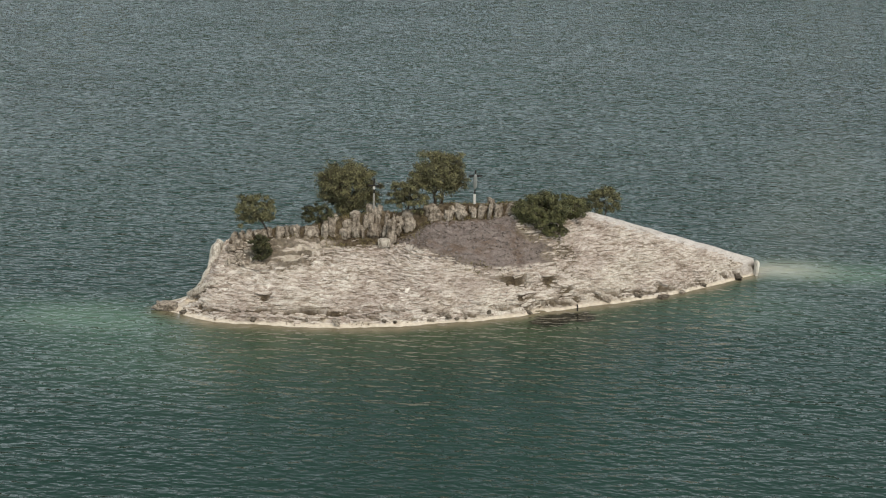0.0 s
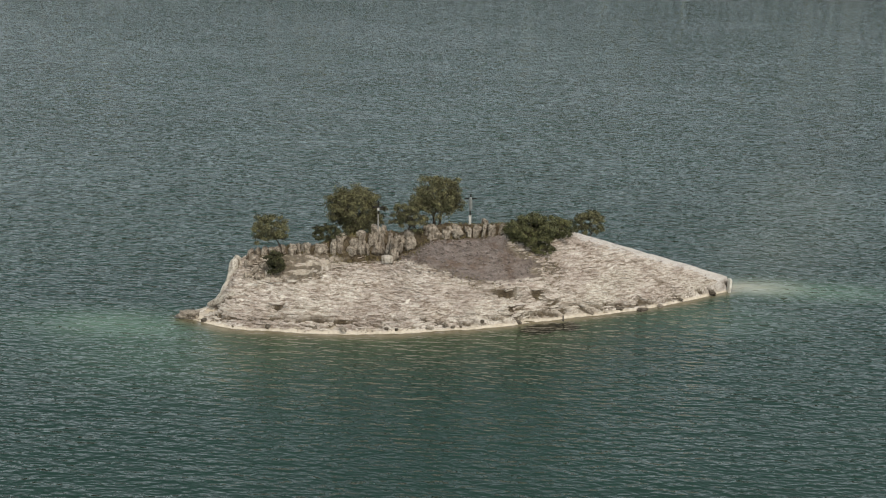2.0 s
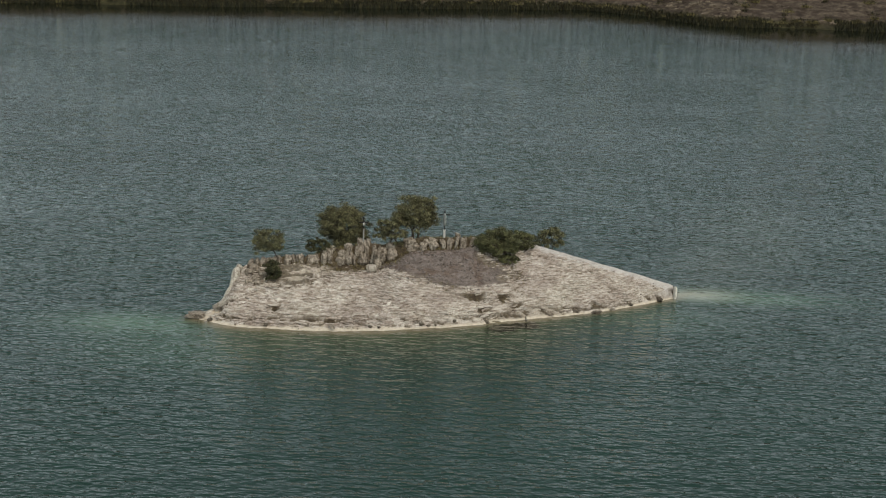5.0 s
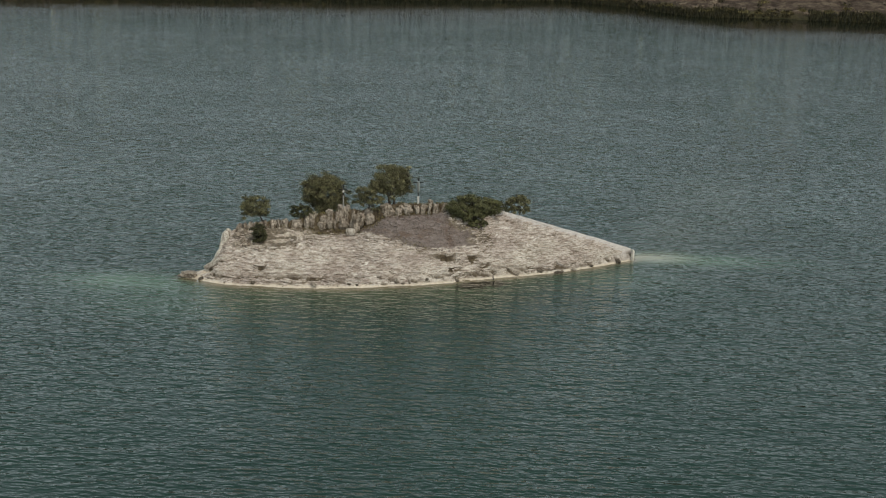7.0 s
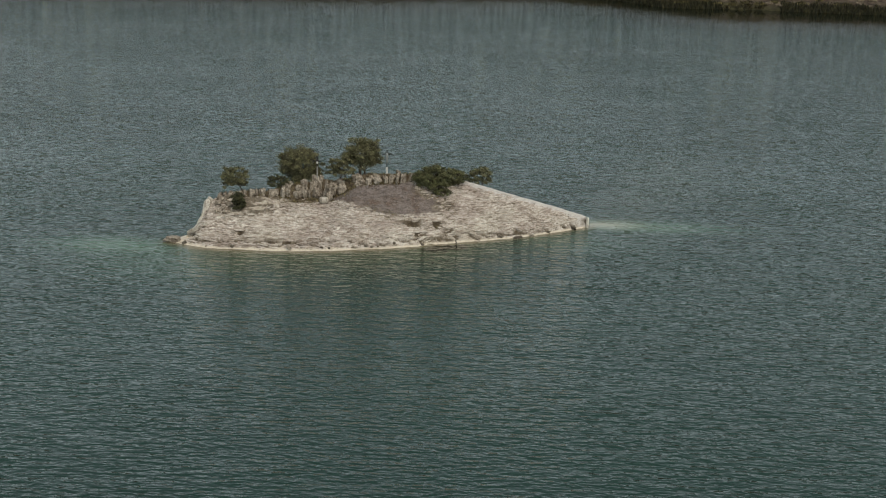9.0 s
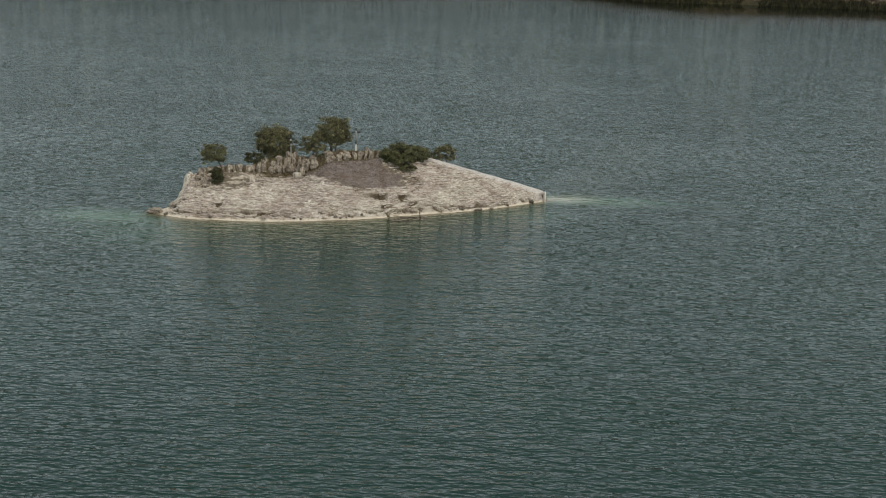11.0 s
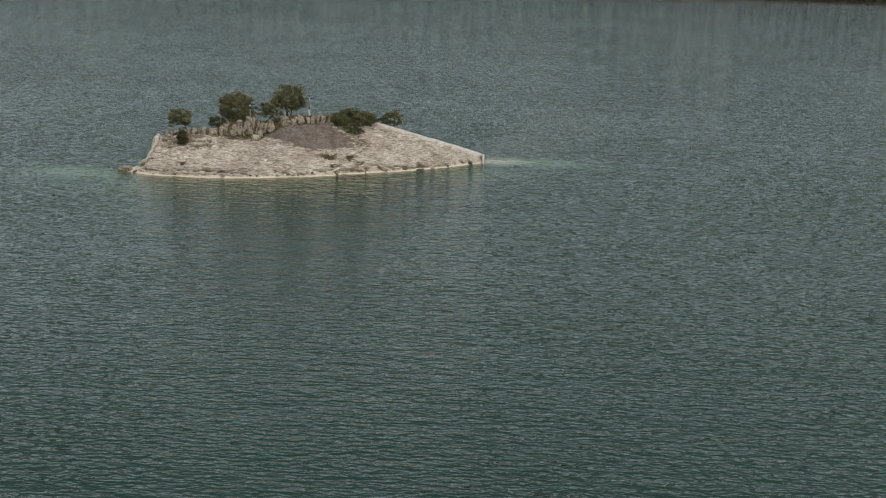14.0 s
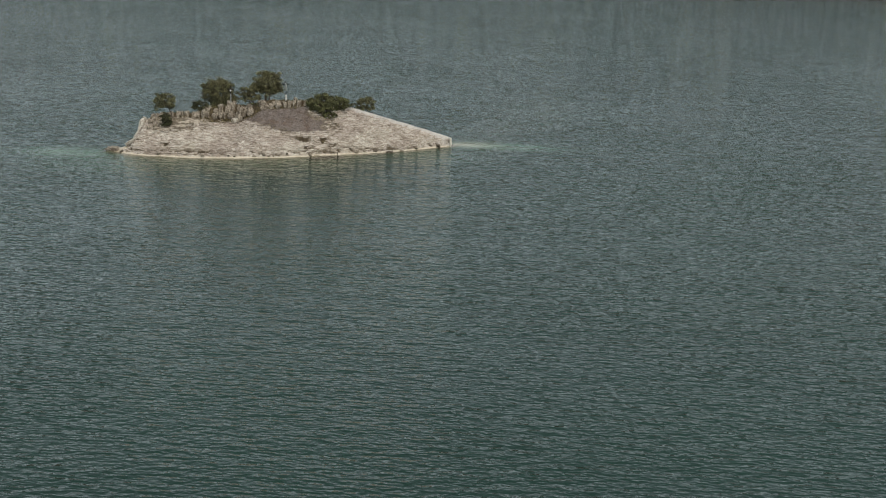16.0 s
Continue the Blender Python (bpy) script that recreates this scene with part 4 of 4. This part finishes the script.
def build_scree():
    """Loose grey stones on the scree patch, and some that have rolled past its lower edge."""
    rng, gen = random.Random(71), np.random.default_rng(71)
    small = [stone_mesh("scree_stone", 260 + k, (1, 0.8, 0.5), 0.7, 0.4, 1.2, 1, SCREE) for k in range(6)]
    x, y = gen.uniform(-9, 8.5, 5200), gen.uniform(-2.2, 5, 5200)
    keep = (gen.random(5200) < 0.04 + gravel_mask(x, y + 0.35)) & (y < crest(x) - 0.1) & (y > gentle(GRAVEL_LOW, x, 0.3) - 1.4)
    x, y = x[keep][:1700], y[keep][:1700]
    z = rough_height(x, y)
    verts, faces = [], []
    for k in range(len(x)):
        me = rng.choice(small)
        size = 0.08 + 0.3 * rng.random() ** 4
        m = pose(x[k], y[k], z[k] - 0.06 * size, rng.uniform(-15, 25), rng.uniform(-15, 15), rng.uniform(0, 360)) @ Matrix.Diagonal((size, size, size, 1))
        b = len(verts)
        verts += [tuple(m @ v.co) for v in me.vertices]
        faces += [[b + i for i in f.vertices] for f in me.polygons]
    tagged(new("scree", mesh_of("scree", verts, faces, SCREE, False)), "loose grey-brown stones lying on the scree below the outcrop", "scree", kind="stuff")


build_scree()


def build_pebbles():
    """Small brown stones strewn along the beach, thickest at its upper edge."""
    rng = random.Random(61)
    gen = np.random.default_rng(61)
    small = [stone_mesh("pebble", 160 + k, (1, 0.75, 0.55), 0.8, 0.4, 1.2, 1, STONE) for k in range(6)]
    n = 330
    x = gen.uniform(-28, 25, n)
    y = front(x) + 0.25 + np.abs(gen.normal(0, 0.55, n)) + 0.25 * (gen.random(n) < 0.4)
    keep = value_noise(x * 0.6, x * 0 + 4.0, 62) > -0.25
    x, y = x[keep], y[keep]
    z = rough_height(x, y)
    verts, faces = [], []
    for k in range(len(x)):
        me = rng.choice(small)
        size = 0.1 + 0.26 * rng.random() ** 3
        m = pose(x[k], y[k], z[k] - 0.05 * size, rng.uniform(-15, 15), rng.uniform(-15, 15), rng.uniform(0, 360)) @ Matrix.Diagonal((size, size, size, 1))
        b = len(verts)
        verts += [tuple(m @ v.co) for v in me.vertices]
        faces += [[b + i for i in f.vertices] for f in me.polygons]
    tagged(new("pebbles", mesh_of("pebbles", verts, faces, STONE)), "small brown stones strewn along the narrow beach", "pebbles", kind="stuff")


build_pebbles()


# ---- dry grass on the islet's earth, and scrub on the far shore ----
GRASS = leaf_material("dry_grass_blades", (0.09, 0.075, 0.035), (0.16, 0.135, 0.06), (0.24, 0.21, 0.10))
REED = leaf_material("dark_reeds", (0.012, 0.013, 0.008), (0.028, 0.029, 0.015), (0.075, 0.066, 0.03))
FAR_ROCK = stone_material("tan_bank_rock", (0.08, 0.062, 0.045), (0.19, 0.153, 0.112), (0.36, 0.305, 0.235), 1.1, 0.7)
SCRUB = leaf_material("far_shore_scrub", (0.016, 0.015, 0.009), (0.042, 0.036, 0.019), (0.12, 0.10, 0.045))


def blades(gen, p, tall, wide, lean=0.45):
    """Upright tapering blades at the rows of p, as quads."""
    n = len(p)
    a = gen.uniform(0, 2 * math.pi, n)
    side = np.stack([np.cos(a), np.sin(a), 0 * a], 1) * (wide * gen.uniform(0.6, 1.4, n))[:, None]
    tip = np.stack([gen.normal(0, lean, n), gen.normal(0, lean, n), np.ones(n)], 1) * (tall * gen.uniform(0.5, 1.3, n))[:, None]
    return np.stack([p - side, p + side, p + tip * 0.6 + side * 0.7, p + tip], 1).reshape(-1, 3)


def build_grass():
    gen = np.random.default_rng(91)
    x, y = gen.uniform(-24, 9, 60000), gen.uniform(-4, 10, 60000)
    keep = (gen.random(60000) < soil_shade_mask(x, y) * 0.8) & ((y > 0.9) | (x > -3)) & (height(x, y) > 1.6) & (value_noise(x * 0.7, y * 0.7, 95) > -0.1)
    x, y = x[keep][:7000], y[keep][:7000]
    p = np.stack([x, y, rough_height(x, y) - 0.03], 1)
    q = blades(gen, p, 0.26, 0.035)
    me = mesh_of("dry_grass", q.tolist(), np.arange(len(q)).reshape(-1, 4).tolist(), GRASS, False)
    tagged(new("dry_grass", me), "sparse dry grass tufts on the brown earth", "grass", kind="stuff")


def land_height(x, y):
    """Height of the ground sheet under points, read from the sheet itself."""
    me = bpy.data.objects["ground"]
    return np.array([me.ray_cast((a, b, 500), (0, 0, -1))[1].z for a, b in zip(x, y)])


def build_scrub():
    gen = np.random.default_rng(93)
    tx, tv = zip(*FAR)
    n = 420
    x = gen.uniform(-200, 190, n)
    inland = np.where(gen.random(n) < 0.62, gen.uniform(0.5, 4.0, n), gen.uniform(4, 60, n))
    y = np.interp(x, tx, tv) + inland
    r = np.where(inland < 4, gen.uniform(0.8, 2.0, n), gen.uniform(1.0, 2.6, n))
    z = land_height(x, y)
    k = 46
    c = np.repeat(np.stack([x, y, z], 1), k, 0)
    rr = np.repeat(r, k)
    off = gen.normal(0, 0.42, (n * k, 3)) * rr[:, None]
    off[:, 2] = np.abs(off[:, 2]) * 0.7
    q = blades(gen, c + off, 0.75, 0.16, 0.6)
    me = mesh_of("shore_scrub", q.tolist(), np.arange(len(q)).reshape(-1, 4).tolist(), SCRUB, False)
    straw = np.nonzero((inland > 2) & (inland < 24) & (gen.random(n) < 0.55))[0]
    c = np.repeat(np.stack([x[straw], y[straw] - 0.6, z[straw]], 1), 60, 0)
    q2 = blades(gen, c + gen.normal(0, 0.8, c.shape) * [1.3, 0.8, 0.12], 0.9, 0.13, 0.5)
    dry = mesh_of("bank_grass", q2.tolist(), np.arange(len(q2)).reshape(-1, 4).tolist(), GRASS, False)
    tagged(new("bank_grass", dry), "straw-coloured dry grass clumps on the far bank", "grass", kind="stuff")
    tagged(new("shore_scrub", me), "dark and straw-coloured scrub fringing the far shore", "scrub", kind="stuff")
    m = 15000
    x = gen.uniform(-220, 200, m)
    x = x[value_noise(x * 0.06, x * 0 + 2.0, 97) > -0.4]
    y = np.interp(x, tx, tv) + 4 * fbm(x * 0.03, x * 0 + 0.4, 4, 51) + gen.uniform(-1.6, 2.2, len(x))
    q = blades(gen, np.stack([x, y, np.maximum(land_height(x, y), 0) - 0.15], 1), 1.8, 0.2, 0.3)
    me = mesh_of("reeds", q.tolist(), np.arange(len(q)).reshape(-1, 4).tolist(), REED, False)
    tagged(new("reeds", me), "dark green reeds standing along the far waterline", "reeds", kind="stuff")


def build_far_rocks():
    """Pale broken rock on the far bank."""
    rng, gen = random.Random(81), np.random.default_rng(81)
    shapes = [stone_mesh("far_rock", 280 + k, (1, 0.8, 0.6), 0.6, 0.4, 1.3, 2, FAR_ROCK) for k in range(6)]
    tx, tv = zip(*FAR)
    x = gen.uniform(-190, 190, 2600)
    inland = 1.5 + 36 * gen.random(2600) ** 1.2
    x, inland = (a[value_noise(x * 0.05, inland * 0.12, 82) > -0.12] for a in (x, inland))
    y = np.interp(x, tx, tv) + inland
    z = land_height(x, y)
    verts, faces = [], []
    for k in range(len(x)):
        me = rng.choice(shapes)
        size = 0.4 + 1.9 * rng.random() ** 2.5
        m = pose(x[k], y[k], z[k] - 0.15 * size, rng.uniform(-10, 20), rng.uniform(-10, 10), rng.uniform(-30, 30)) @ Matrix.Diagonal((size * 1.5, size, size * 0.8, 1))
        b = len(verts)
        verts += [tuple(m @ v.co) for v in me.vertices]
        faces += [[b + i for i in f.vertices] for f in me.polygons]
    tagged(new("bank_rocks", mesh_of("bank_rocks", verts, faces, FAR_ROCK, False)), "pale broken rocks scattered over the far brown bank", "rocks", kind="stuff")


build_grass()
bpy.context.view_layer.update()
build_scrub()
build_far_rocks()
